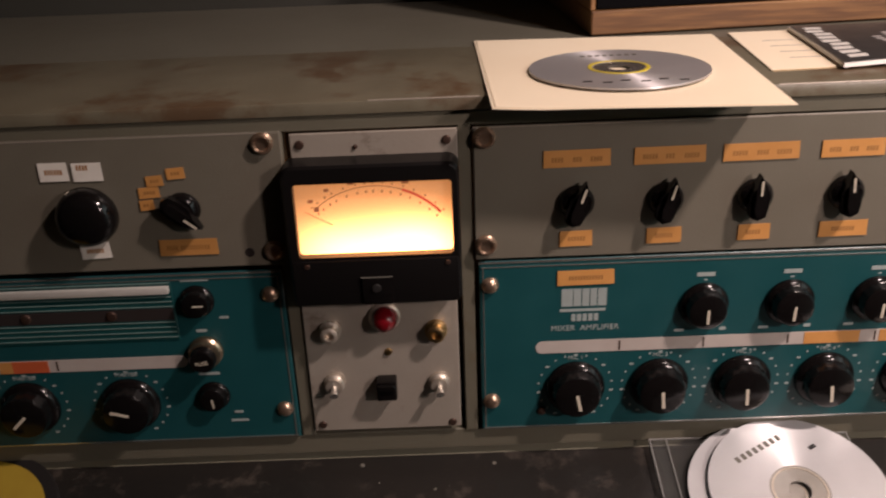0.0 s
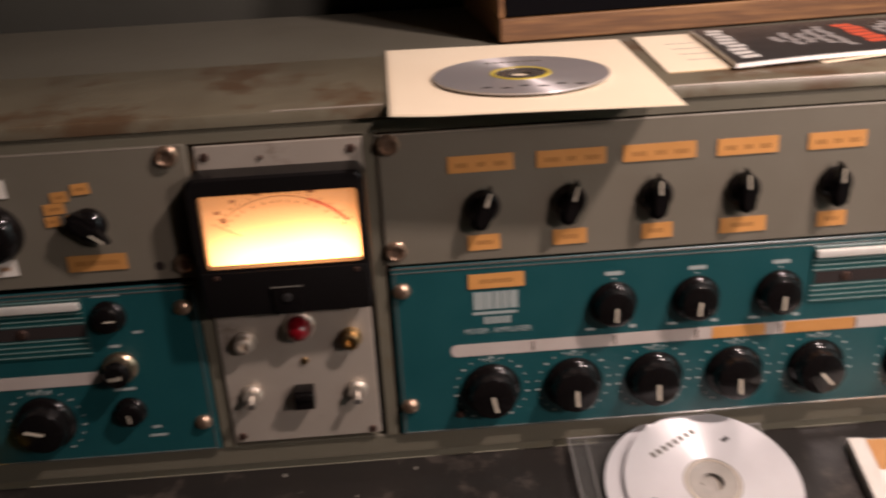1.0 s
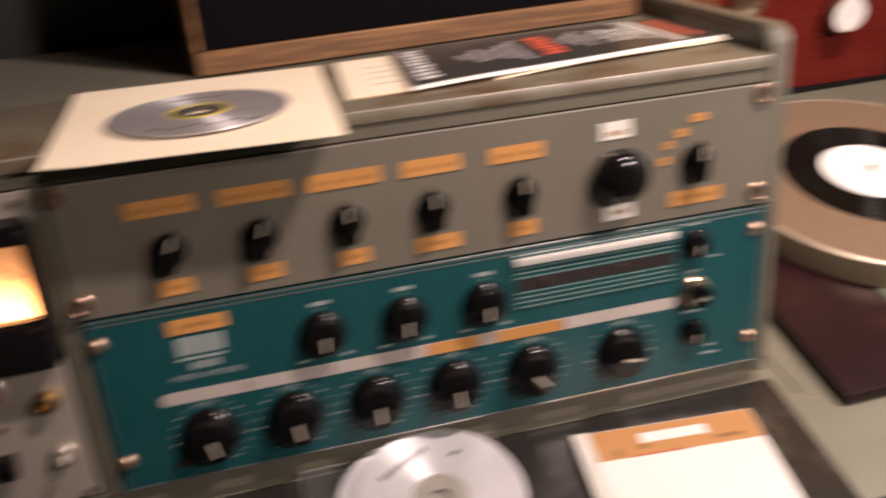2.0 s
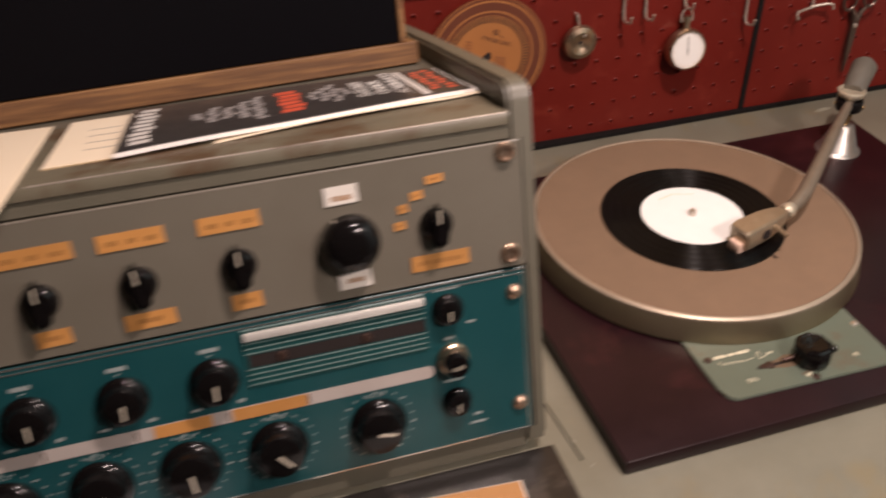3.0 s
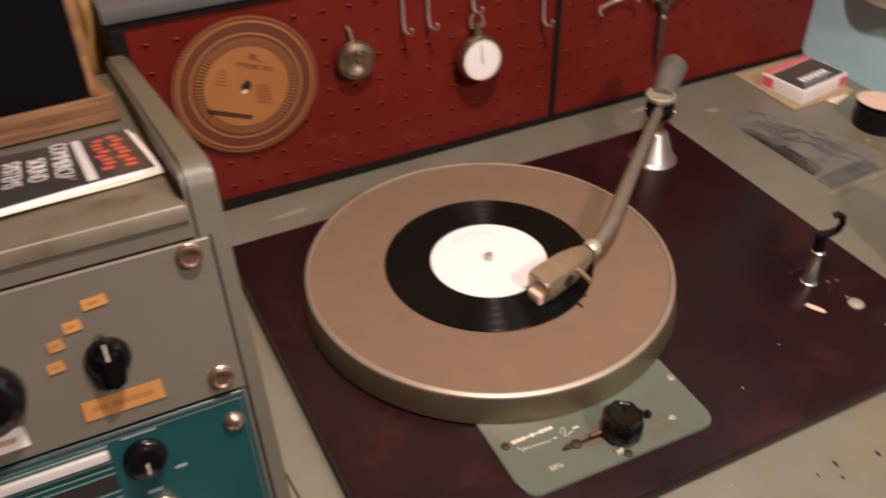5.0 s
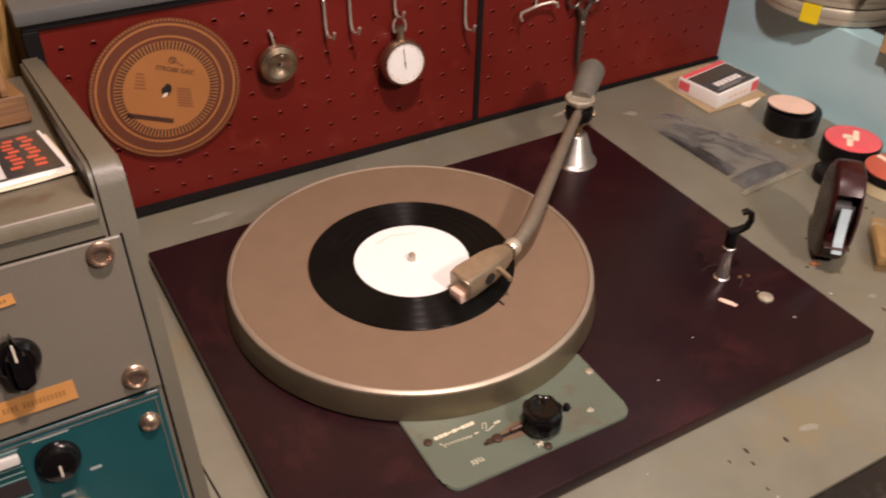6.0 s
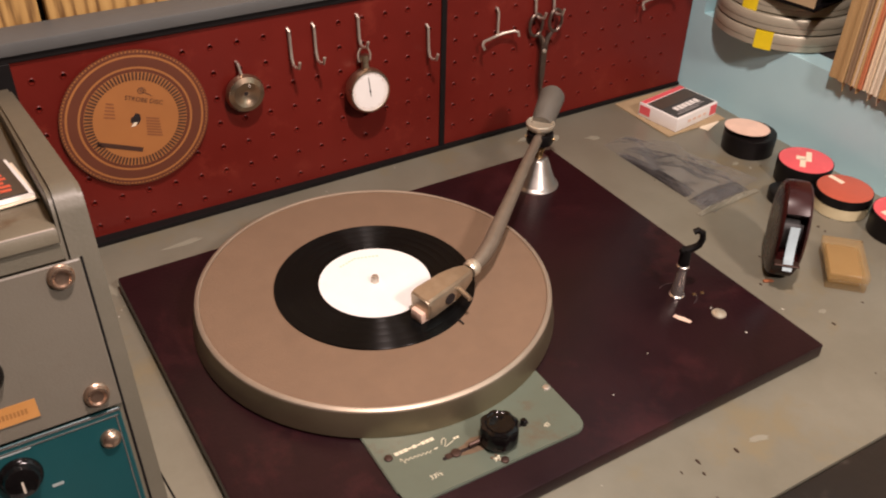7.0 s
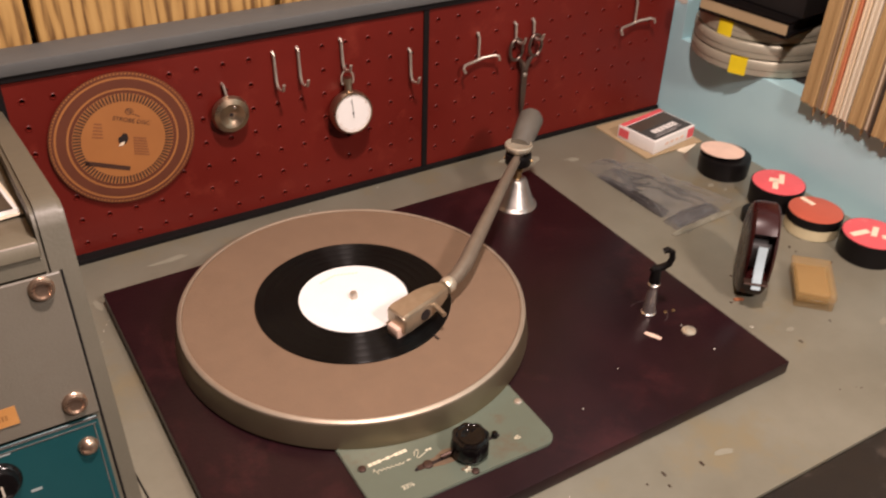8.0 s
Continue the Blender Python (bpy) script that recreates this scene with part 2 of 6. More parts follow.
M["tape_film"] = mat("pale_blue_tape", (0.50, 0.62, 0.66), 0.3, 0.0, None, 60, 0.5)
M["card"] = mat("tan_card", (0.40, 0.30, 0.17), 0.7, 0.0, None, 30, 0.8)
M["film_can"] = mat("film_can_metal", (0.44, 0.415, 0.32), 0.40, 0.4, (0.34, 0.32, 0.245), 30, 0.9)
M["yellow_tape"] = mat("yellow_tape", (0.80, 0.62, 0.015), 0.45, 0.0, None, 40, 0.6)
def wood(name, c1, c2, c3, along="z", scale=26.0, rough=0.5, wander=6.5):
    m = bpy.data.materials.new(name)
    m.use_nodes = True
    nt = m.node_tree
    b = nt.nodes["Principled BSDF"]
    tc = nt.nodes.new("ShaderNodeTexCoord")
    mp = nt.nodes.new("ShaderNodeMapping")
    mp.inputs["Scale"].default_value = {"z": (1, 1, 0.09), "x": (0.07, 1, 1)}[along]
    nt.links.new(tc.outputs["Object"], mp.inputs["Vector"])
    w = nt.nodes.new("ShaderNodeTexWave")
    w.wave_type = "BANDS"
    w.bands_direction = {"z": "X", "x": "Z"}[along]
    w.inputs["Scale"].default_value = scale
    w.inputs["Distortion"].default_value = wander
    w.inputs["Detail"].default_value = 5
    w.inputs["Detail Scale"].default_value = 1.6
    nt.links.new(mp.outputs[0], w.inputs["Vector"])
    n = nt.nodes.new("ShaderNodeTexNoise")
    n.inputs["Scale"].default_value = 330
    n.inputs["Detail"].default_value = 6
    nt.links.new(mp.outputs[0], n.inputs["Vector"])
    add = nt.nodes.new("ShaderNodeMix")
    add.inputs["Factor"].default_value = 0.55
    nt.links.new(w.outputs["Fac"], add.inputs["A"])
    nt.links.new(n.outputs["Fac"], add.inputs["B"])
    r = nt.nodes.new("ShaderNodeValToRGB")
    r.color_ramp.elements[0].position, r.color_ramp.elements[0].color = 0.22, (*c3, 1)
    r.color_ramp.elements[1].position, r.color_ramp.elements[1].color = 0.80, (*c1, 1)
    e = r.color_ramp.elements.new(0.48)
    e.color = (*c2, 1)
    nt.links.new(add.outputs["Result"], r.inputs["Fac"])
    nt.links.new(r.outputs["Color"], b.inputs["Base Color"])
    b.inputs["Roughness"].default_value = rough
    return m


M["wood_panel"] = wood("yellow_wood_panel", (0.46, 0.285, 0.098), (0.38, 0.220, 0.070), (0.135, 0.068, 0.021), "z", 26.0, wander=9.0)
M["walnut"] = wood("walnut_veneer", (0.235, 0.122, 0.046), (0.175, 0.085, 0.030), (0.095, 0.042, 0.015), "x", 60)


def glass(name, color, rough=0.03, alpha=0.25, relief=0.15, grain=40):
    """Thin clear plastic: mostly see-through, with a glossy skin."""
    m = bpy.data.materials.new(name)
    m.use_nodes = True
    nt = m.node_tree
    b = nt.nodes["Principled BSDF"]
    b.inputs["Base Color"].default_value = (*color, 1)
    b.inputs["Roughness"].default_value = rough
    b.inputs["Alpha"].default_value = alpha
    n = nt.nodes.new("ShaderNodeTexNoise")
    n.inputs["Scale"].default_value = grain
    bp = nt.nodes.new("ShaderNodeBump")
    bp.inputs["Strength"].default_value = relief
    bp.inputs["Distance"].default_value = 0.001 if relief < 0.3 else 0.004
    nt.links.new(n.outputs["Fac"], bp.inputs["Height"])
    nt.links.new(bp.outputs["Normal"], b.inputs["Normal"])
    return m


M["clear"] = glass("clear_polystyrene", (0.20, 0.20, 0.19), 0.05, 0.06)
M["bare_metal"] = mat("rubbed_bare_metal", (0.20, 0.135, 0.085), 0.45, 0.3, (0.11, 0.085, 0.060), 160, 0.9, 0.15, 600)
M["cap_pale"] = mat("pale_brass_cap", (0.66, 0.60, 0.47), 0.30, 0.6, (0.52, 0.45, 0.34), 90, 0.8, 0.05, 500)
M["dust"] = mat("grey_dust", (0.045, 0.026, 0.026), 0.9, 0.0, (0.022, 0.010, 0.011), 300, 1.0)
M["crumb"] = mat("orange_brown_crumb", (0.30, 0.10, 0.035), 0.7, 0.0, None, 200, 0.8)
M["grey_core"] = mat("soft_grey_plastic", (0.042, 0.042, 0.042), 0.40, 0.0, (0.024, 0.024, 0.025), 40, 0.9, 0.2, 120)
M["post_metal"] = mat("grey_turned_metal", (0.40, 0.375, 0.345), 0.36, 0.85, (0.30, 0.28, 0.255), 120, 0.8, 0.06, 500)
# yellow paper with the shade at the mat's left end mixed in
M["spool_label"] = mat("shade_darkened_yellow_paper", (0.34, 0.235, 0.022), 0.6, 0.0, (0.24, 0.150, 0.016), 25, 0.9)
M["smear"] = mat("pale_dried_smear", (0.240, 0.232, 0.175), 0.6, 0.0, (0.200, 0.190, 0.142), 90, 0.9)
M["back_board"] = mat("dull_grey_green_paint", (0.060, 0.060, 0.050), 0.6, 0.0, (0.045, 0.045, 0.038), 6, 0.8, 0.1, 200)
# plainer, less brown enamel; its tone also stands for shading past the crease
M["lid_rear"] = mat("plain_enamel_with_crease_shade", (0.118, 0.112, 0.088), 0.42, 0.0, (0.098, 0.090, 0.068), 8, 0.9, 0.12, 500)
M["amber_clear"] = glass("amber_polystyrene", (0.42, 0.27, 0.10), 0.12, 0.34)
M["bag"] = glass("crinkled_polythene", (0.42, 0.42, 0.40), 0.13, 0.10, 0.8, 60)
M["grey_film"] = glass("grey_inner_film", (0.20, 0.20, 0.195), 0.18, 0.26, 0.5, 50)


def glowing_dial():
    """The back-lit card of the meter: two bulbs behind its lower edge."""
    m = bpy.data.materials.new("backlit_dial")
    m.use_nodes = True
    nt = m.node_tree
    b = nt.nodes["Principled BSDF"]
    b.inputs["Base Color"].default_value = (0.30, 0.18, 0.09, 1)
    b.inputs["Roughness"].default_value = 0.6
    tc = nt.nodes.new("ShaderNodeTexCoord")
    total = None
    for cx, cy, gain, spread in ((0.26, 0.00, 6.0, 0.30), (0.76, 0.02, 9.0, 0.32), (0.5, 0.00, 1.9, 0.52), (0.5, 0.50, 0.50, 2.0)):
        mp = nt.nodes.new("ShaderNodeVectorMath")
        mp.operation = "SUBTRACT"
        mp.inputs[1].default_value = (cx, cy, 0.5)
        nt.links.new(tc.outputs["Generated"], mp.inputs[0])
        sc = nt.nodes.new("ShaderNodeVectorMath")
        sc.operation = "MULTIPLY"
        sc.inputs[1].default_value = (1 / spread, 0.85 / spread, 0)
        nt.links.new(mp.outputs[0], sc.inputs[0])
        ln = nt.nodes.new("ShaderNodeVectorMath")
        ln.operation = "DOT_PRODUCT"
        nt.links.new(sc.outputs[0], ln.inputs[0])
        nt.links.new(sc.outputs[0], ln.inputs[1])
        ng = nt.nodes.new("ShaderNodeMath")
        ng.operation = "MULTIPLY"
        ng.inputs[1].default_value = -1.0
        nt.links.new(ln.outputs["Value"], ng.inputs[0])
        ex = nt.nodes.new("ShaderNodeMath")
        ex.operation = "EXPONENT"
        nt.links.new(ng.outputs[0], ex.inputs[0])
        gn = nt.nodes.new("ShaderNodeMath")
        gn.operation = "MULTIPLY"
        gn.inputs[1].default_value = gain
        nt.links.new(ex.outputs[0], gn.inputs[0])
        if total is None:
            total = gn.outputs[0]
        else:
            ad = nt.nodes.new("ShaderNodeMath")
            ad.operation = "ADD"
            nt.links.new(total, ad.inputs[0])
            nt.links.new(gn.outputs[0], ad.inputs[1])
            total = ad.outputs[0]
    b.inputs["Emission Color"].default_value = (1.0, 0.37, 0.12, 1)
    nt.links.new(total, b.inputs["Emission Strength"])
    return m


M["dial"] = glowing_dial()


def backlit_ink(name, color, gain):
    """Translucent ink on the lit card."""
    m = bpy.data.materials.new(name)
    m.use_nodes = True
    b = m.node_tree.nodes["Principled BSDF"]
    b.inputs["Base Color"].default_value = (*color, 1)
    b.inputs["Roughness"].default_value = 0.6
    b.inputs["Emission Color"].default_value = (*color, 1)
    b.inputs["Emission Strength"].default_value = gain
    return m


M["dial_red"] = backlit_ink("backlit_red_ink", (0.55, 0.06, 0.025), 0.75)
M["dial_brown"] = backlit_ink("backlit_brown_ink", (0.28, 0.085, 0.03), 0.6)


# ---------------------------------------------------------------- mesh helpers
TILT_BACK = radians(13.9)
# The consoles' common slanted front: local x along it, local y up it, local z out of it.
FRONT = Matrix(((1, 0, 0, 0),
                (0, math.sin(TILT_BACK), -math.cos(TILT_BACK), 0.480),
                (0, math.cos(TILT_BACK), math.sin(TILT_BACK), 0.884),
                (0, 0, 0, 1)))


def thing(name, m=None, label="", category="", group="", kind=""):
    ob = new(name)
    ob.empty_display_size = 0.02
    if m is not None:
        ob.matrix_world = m
    return tagged(ob, label, category, group, kind)


def mesh_of(name, bm, material, smooth=True):
    me = bpy.data.meshes.new(name)
    bmesh.ops.recalc_face_normals(bm, faces=bm.faces)
    bm.to_mesh(me)
    bm.free()
    if smooth:
        for p in me.polygons:
            p.use_smooth = True
        me.set_sharp_from_angle(angle=radians(35))
    me.materials.append(material)
    return me


def part(name, bm, material, parent, label="", m=None):
    me = bm if isinstance(bm, bpy.types.Mesh) else mesh_of(name, bm, material)
    ob = new(name, me)
    ob.parent = parent
    if m is not None:
        ob.matrix_basis = m
    return tagged(ob, label)


def alone(name, bm, material, m=None, label="", category="", group="", kind=""):
    ob = new(name, mesh_of(name, bm, material))
    if m is not None:
        ob.matrix_world = m
    return tagged(ob, label, category, group, kind)


def box(x0, x1, y0, y1, z0, z1, bevel=0.0, seg=2, bm=None):
    own = bm is None
    one = bmesh.new()
    bmesh.ops.create_cube(one, size=1, matrix=Matrix.Translation(((x0 + x1) / 2, (y0 + y1) / 2, (z0 + z1) / 2))
                          @ Matrix.Diagonal((x1 - x0, y1 - y0, z1 - z0, 1)))
    if bevel:
        bmesh.ops.bevel(one, geom=one.edges[:], offset=bevel, segments=seg, affect="EDGES", profile=0.6)
    if own:
        return one
    return merge(bm, one)


def merge(bm, other, m=None):
    me = bpy.data.meshes.new("tmp")
    if m is not None:
        bmesh.ops.transform(other, matrix=m, verts=other.verts)
    other.to_mesh(me)
    other.free()
    bm.from_mesh(me)
    bpy.data.meshes.remove(me)
    return bm


def lathe(profile, n=32, m=None, flutes=0, flute_depth=0.0, flute_zone=None):
    """Turn (r, z) pairs about local z."""
    bm = bmesh.new()
    rings = []
    for r, z in profile:
        if r < 1e-6:
            rings.append([bm.verts.new((0, 0, z))])
            continue
        ring = []
        for i in range(n):
            a = 2 * math.pi * i / n
            k = r
            if flutes and flute_zone and flute_zone[0] <= z <= flute_zone[1]:
                k = r - flute_depth * (0.5 + 0.5 * math.cos(a * flutes))
            ring.append(bm.verts.new((k * math.cos(a), k * math.sin(a), z)))
        rings.append(ring)
    for a, b in zip(rings, rings[1:]):
        if len(a) == 1 and len(b) == 1:
            continue
        for i in range(n):
            j = (i + 1) % n
            if len(a) == 1:
                bm.faces.new((a[0], b[i], b[j]))
            elif len(b) == 1:
                bm.faces.new((a[i], a[j], b[0]))
            else:
                bm.faces.new((a[i], a[j], b[j], b[i]))
    if m is not None:
        bmesh.ops.transform(bm, matrix=m, verts=bm.verts)
    return bm


def prism(points, z0, z1, bevel=0.0, m=None):
    bm = bmesh.new()
    low = [bm.verts.new((x, y, z0)) for x, y in points]
    high = [bm.verts.new((x, y, z1)) for x, y in points]
    n = len(points)
    bm.faces.new(low[::-1])
    bm.faces.new(high)
    for i in range(n):
        bm.faces.new((low[i], low[(i + 1) % n], high[(i + 1) % n], high[i]))
    if bevel:
        top = [e for e in bm.edges if all(v in high for v in e.verts)]
        bmesh.ops.bevel(bm, geom=top, offset=bevel, segments=2, affect="EDGES")
    if m is not None:
        bmesh.ops.transform(bm, matrix=m, verts=bm.verts)
    return bm


def rounded(x0, x1, y0, y1, r, n=6):
    """Outline of a rectangle with round corners."""
    out = []
    for cx, cy, a0 in ((x1 - r, y0 + r, -90), (x1 - r, y1 - r, 0), (x0 + r, y1 - r, 90), (x0 + r, y0 + r, 180)):
        for i in range(n + 1):
            a = radians(a0 + 90 * i / n)
            out.append((cx + r * math.cos(a), cy + r * math.sin(a)))
    return out


def tube(points, radius, n=10, bm=None, taper=None):
    """A round rod along points."""
    bm = bm or bmesh.new()
    pts = [Vector(p) for p in points]
    rings = []
    side = None
    for i, p in enumerate(pts):
        d = (pts[min(i + 1, len(pts) - 1)] - pts[max(i - 1, 0)]).normalized()
        if side is None:
            side = d.orthogonal().normalized()
        side = (side - d * side.dot(d)).normalized()
        up = d.cross(side)
        r = radius if taper is None else taper[i]
        rings.append([bm.verts.new(p + r * (math.cos(2 * math.pi * k / n) * side + math.sin(2 * math.pi * k / n) * up)) for k in range(n)])
    for a, b in zip(rings, rings[1:]):
        for k in range(n):
            bm.faces.new((a[k], a[(k + 1) % n], b[(k + 1) % n], b[k]))
    bm.faces.new(rings[0][::-1])
    bm.faces.new(rings[-1])
    return bm


def ring_flat(r0, r1, z0, z1, n=64):
    return lathe([(r0, z0), (r0, z1), (r1, z1), (r1, z0), (r0, z0)], n)


def bars(cells, z0, z1, bm=None):
    bm = bm or bmesh.new()
    for x0, x1, y0, y1 in cells:
        box(x0, x1, y0, y1, z0, z1, bm=bm)
    return bm


def bar_parts(name, cells, z0, z1, material, parent, label=""):
    """Printed bars, each a part of its own."""
    for x0, x1, y0, y1 in cells:
        part(name, box(x0, x1, y0, y1, z0, z1), material, parent, label)


def lettering(name, text, size, material, parent, m, depth=0.0002, align="CENTER"):
    cu = bpy.data.curves.new(name, "FONT")
    cu.body, cu.size, cu.extrude, cu.align_x, cu.align_y = text, size, depth, align, "CENTER"
    cu.materials.append(material)
    ob = new(name, cu)
    ob.parent = parent
    ob.matrix_basis = m
    return ob


def at(x, y, z=0.0, deg=0.0):
    return pose(x, y, z, 0, 0, deg)


# ---------------------------------------------------------------- setting
def setting():
    # desk top and its support
    tagged(alone("desk_top", box(-1.0, 1.40, 0.326, 0.90, 0.715, 0.75, 0.003), M["desk"]),
           "worn grey-green linoleum desk top with stains", "desk", kind="structure")
    tagged(alone("desk_joint", prism([(0.5128, 0.6050), (0.5272, 0.4300), (0.5288, 0.4300), (0.5142, 0.6050)], 0.7500, 0.7504), M["seam"]), "dark joint line in the desk top", "desk", kind="structure")
    tagged(alone("desk_front", box(-1.0, 1.40, 0.40, 0.43, 0.0, 0.715), M["case"]), "plain dark front panel under the desk top", "desk", kind="structure")
    tagged(alone("floor", box(-2.0, 1.8, -2.2, 1.2, -0.1, 0.0), M["floor"]), "dark plain floor below the desk", "floor", kind="structure")
    tagged(alone("ceiling", box(-2.0, 1.8, -2.2, 1.2, 2.4, 2.5), M["wall"]), "plain warm plaster ceiling", "ceiling", kind="structure")
    tagged(alone("wall_south", box(-2.0, 1.8, -2.3, -2.2, 0.0, 2.4), M["wall"]), "plain warm plaster wall", "wall", kind="structure")
    tagged(alone("wall_west", box(-2.1, -2.0, -2.2, 1.2, 0.0, 2.4), M["wall"]), "plain warm plaster wall", "wall", kind="structure")
    # the blue wall has a deep open shelf let into it
    east = thing("wall_east", None, "pale blue painted wall with a dark open shelf recess", "wall", kind="structure")
    y0, y1, z0, z1 = 0.05, 0.866, RECESS_Z, 1.34
    for a, b, c, d in ((-2.2, 1.2, 0.0, z0), (-2.2, 1.2, z1, 2.4), (-2.2, y0, z0, z1), (y1, 1.2, z0, z1)):
        part("panel", box(WALL_X, WALL_X + 0.03, a, b, c, d), M["blue"], east)
    # lining boards, coloured with the recess's own shade
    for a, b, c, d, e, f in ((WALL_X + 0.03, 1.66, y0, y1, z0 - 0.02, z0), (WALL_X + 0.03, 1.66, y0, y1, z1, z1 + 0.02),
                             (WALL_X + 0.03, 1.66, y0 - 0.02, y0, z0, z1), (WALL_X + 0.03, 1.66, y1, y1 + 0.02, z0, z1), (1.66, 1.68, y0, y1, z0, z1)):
        part("recess_board", box(a, b, c, d, e, f), M["recess"], east, "recess lining coloured near black for the shade inside")
    rnd = random.Random(3)
    chip = [(0.876 + 0.009 * math.cos(radians(a)) * rnd.uniform(0.7, 1.2), 0.905 + 0.005 * math.sin(radians(a)) * rnd.uniform(0.7, 1.2)) for a in range(0, 360, 24)]
    part("paint_chip", prism(chip, WALL_X - 0.0006, WALL_X, 0, Matrix(((0, 0, 1, 0), (1, 0, 0, 0), (0, 1, 0, 0), (0, 0, 0, 1)))), M["chipped"], east, "pale bare spot in the paint")
    wall = thing("wall_north", None, "yellow grooved wood-panelled wall behind the desk", "wall", kind="structure")
    part("backing", box(-2.0, WALL_X, 0.945, 1.05, 0.0, 2.4), M["seam"], wall)
    # panelling boards with dark grooves between them
    x = 0.553 - 0.315 - 4 * 0.5515
    k = 0
    while x < WALL_X - 0.02:
        wide = (0.105, 0.21, 0.2365)[k % 3]
        part("board", box(x + 0.003, min(x + wide - 0.003, WALL_X), 0.925, 0.945, 0.0, 2.4, 0.0015, 1), M["wood_panel"], wall)
        x += wide
        k += 1
    tagged(alone("wall_ledge", box(-1.9, 0.40, 0.845, 0.9245, 0.862, 0.886, 0.002), M["ledge"]), "slate grey painted ledge along the panelled wall", "ledge", kind="structure")
    tagged(alone("back_board", box(-1.9, 0.42, 0.906, 0.9245, 0.8862, 1.30, 0.002), M["back_board"]), "dull grey-green painted board standing behind the console", "board", kind="structure")


WALL_X = 1.318
RECESS_Z = 0.856
PEG_Y = 0.886


def pegboard(x0, x1, z0, z1, hole_x, hole_z, nx, nz, pitch_x, pitch_z, r=0.0021, thick=0.005):
    """A hardboard sheet with a real grid of round holes from the first hole on, facing -y at local y = 0."""
    bm = bmesh.new()
    k = 8
    gx0, gz0 = hole_x - pitch_x / 2, hole_z - pitch_z / 2
    gx1, gz1 = gx0 + nx * pitch_x, gz0 + nz * pitch_z
    for i in range(nx):
        for j in range(nz):
            cx, cz = hole_x + i * pitch_x, hole_z + j * pitch_z
            outer, foot, crest, inner, deep = [], [], [], [], []
            for n in range(k):
                a = 2 * math.pi * n / k
                c, s = math.cos(a), math.sin(a)
                f = 1 / max(abs(c), abs(s))
                outer.append(bm.verts.new((cx + c * f * pitch_x / 2, 0, cz + s * f * pitch_z / 2)))
                foot.append(bm.verts.new((cx + r * 1.75 * c, 0, cz + r * 1.75 * s)))
                crest.append(bm.verts.new((cx + r * 1.30 * c, -0.0007, cz + r * 1.30 * s)))
                inner.append(bm.verts.new((cx + r * 0.95 * c, 0.0009, cz + r * 0.95 * s)))
                deep.append(bm.verts.new((cx + r * 0.95 * c, thick, cz + r * 0.95 * s)))
            for n in range(k):
                q = (n + 1) % k
                for ring_a, ring_b in ((outer, foot), (foot, crest), (crest, inner), (inner, deep)):
                    bm.faces.new((ring_a[n], ring_a[q], ring_b[q], ring_b[n]))
    # plain margins
    for a, b, c, d in ((x0, gx0, z0, z1), (gx1, x1, z0, z1), (gx0, gx1, z0, gz0), (gx0, gx1, gz1, z1)):
        if b - a > 1e-4 and d - c > 1e-4:
            bm.faces.new([bm.verts.new(p) for p in ((a, 0, c), (b, 0, c), (b, 0, d), (a, 0, d))])
    bmesh.ops.remove_doubles(bm, verts=bm.verts, dist=1e-5)
    return bm


def peg_wall():
    w = thing("pegboard_panel", pose(0, PEG_Y, 0), "oxblood red painted pegboard with rows of small holes", "pegboard", kind="structure")
    # solid sheet whose dark colour supplies the shade seen through the holes
    part("backing", box(0.50, WALL_X - 0.002, 0.008, 0.036, 0.75, 0.955), M["hole"], w, "near-black sheet standing for the shade behind the holes")
    part("board", pegboard(0.512, 0.940, 0.7525, 0.948, 0.5260, 0.7660, 16, 7, 0.02665, 0.0269), M["peg"], w)
    part("board", pegboard(0.9450, 1.3155, 0.7525, 0.948, 0.9590, 0.7760, 13, 7, 0.0263, 0.0262), M["peg"], w)
    part("seam_strip", box(0.940, 0.947, -0.002, 0.008, 0.75, 0.948, 0.0006, 1), M["seam"], w, "black strip between the boards")
    part("foot_strip", prism([(0.50, 0.008), (0.50, -0.0135), (0.95, -0.0055), (1.3155, -0.003), (1.3155, 0.008)], 0.75, 0.7548, 0.0006), M["seam"], w, "black strip along the desk")
    part("top_strip", box(0.50, WALL_X - 0.002, -0.003, 0.008, 0.948, 0.955, 0.0006, 1), M["seam"], w, "black strip under the ledge")
    part("end_strip", box(0.499, 0.512, -0.003, 0.008, 0.757, 0.948, 0.0006, 1), M["seam"], w, "black strip at the end")
    part("ledge", box(0.4955, WALL_X - 0.002, -0.006, 0.034, 0.955, 0.967, 0.002), M["ledge"], w, "slate grey painted ledge")


# ---------------------------------------------------------------- knobs and small front parts
def skirted_knob(parent, u, v, r, angle, name="knob", line=True):
    k = part(name, lathe([(0, 0), (r, 0), (r, r * 0.08), (r * 0.93, r * 0.20), (r * 0.84, r * 0.26), (r * 0.80, r * 0.60), (r * 0.75, r * 0.69), (r * 0.66, r * 0.73), (0, r * 0.74)],
                         48, None, 16, r * 0.04, (r * 0.25, r * 0.61)), M["black"], parent, "", at(u, v, 0.0035, angle))
    if line:
        part("pointer_line", box(-r * 0.050, r * 0.050, -r * 0.50, r * 0.12, r * 0.735, r * 0.752), M["pointer"], k, "ivory pointer line")
    return k


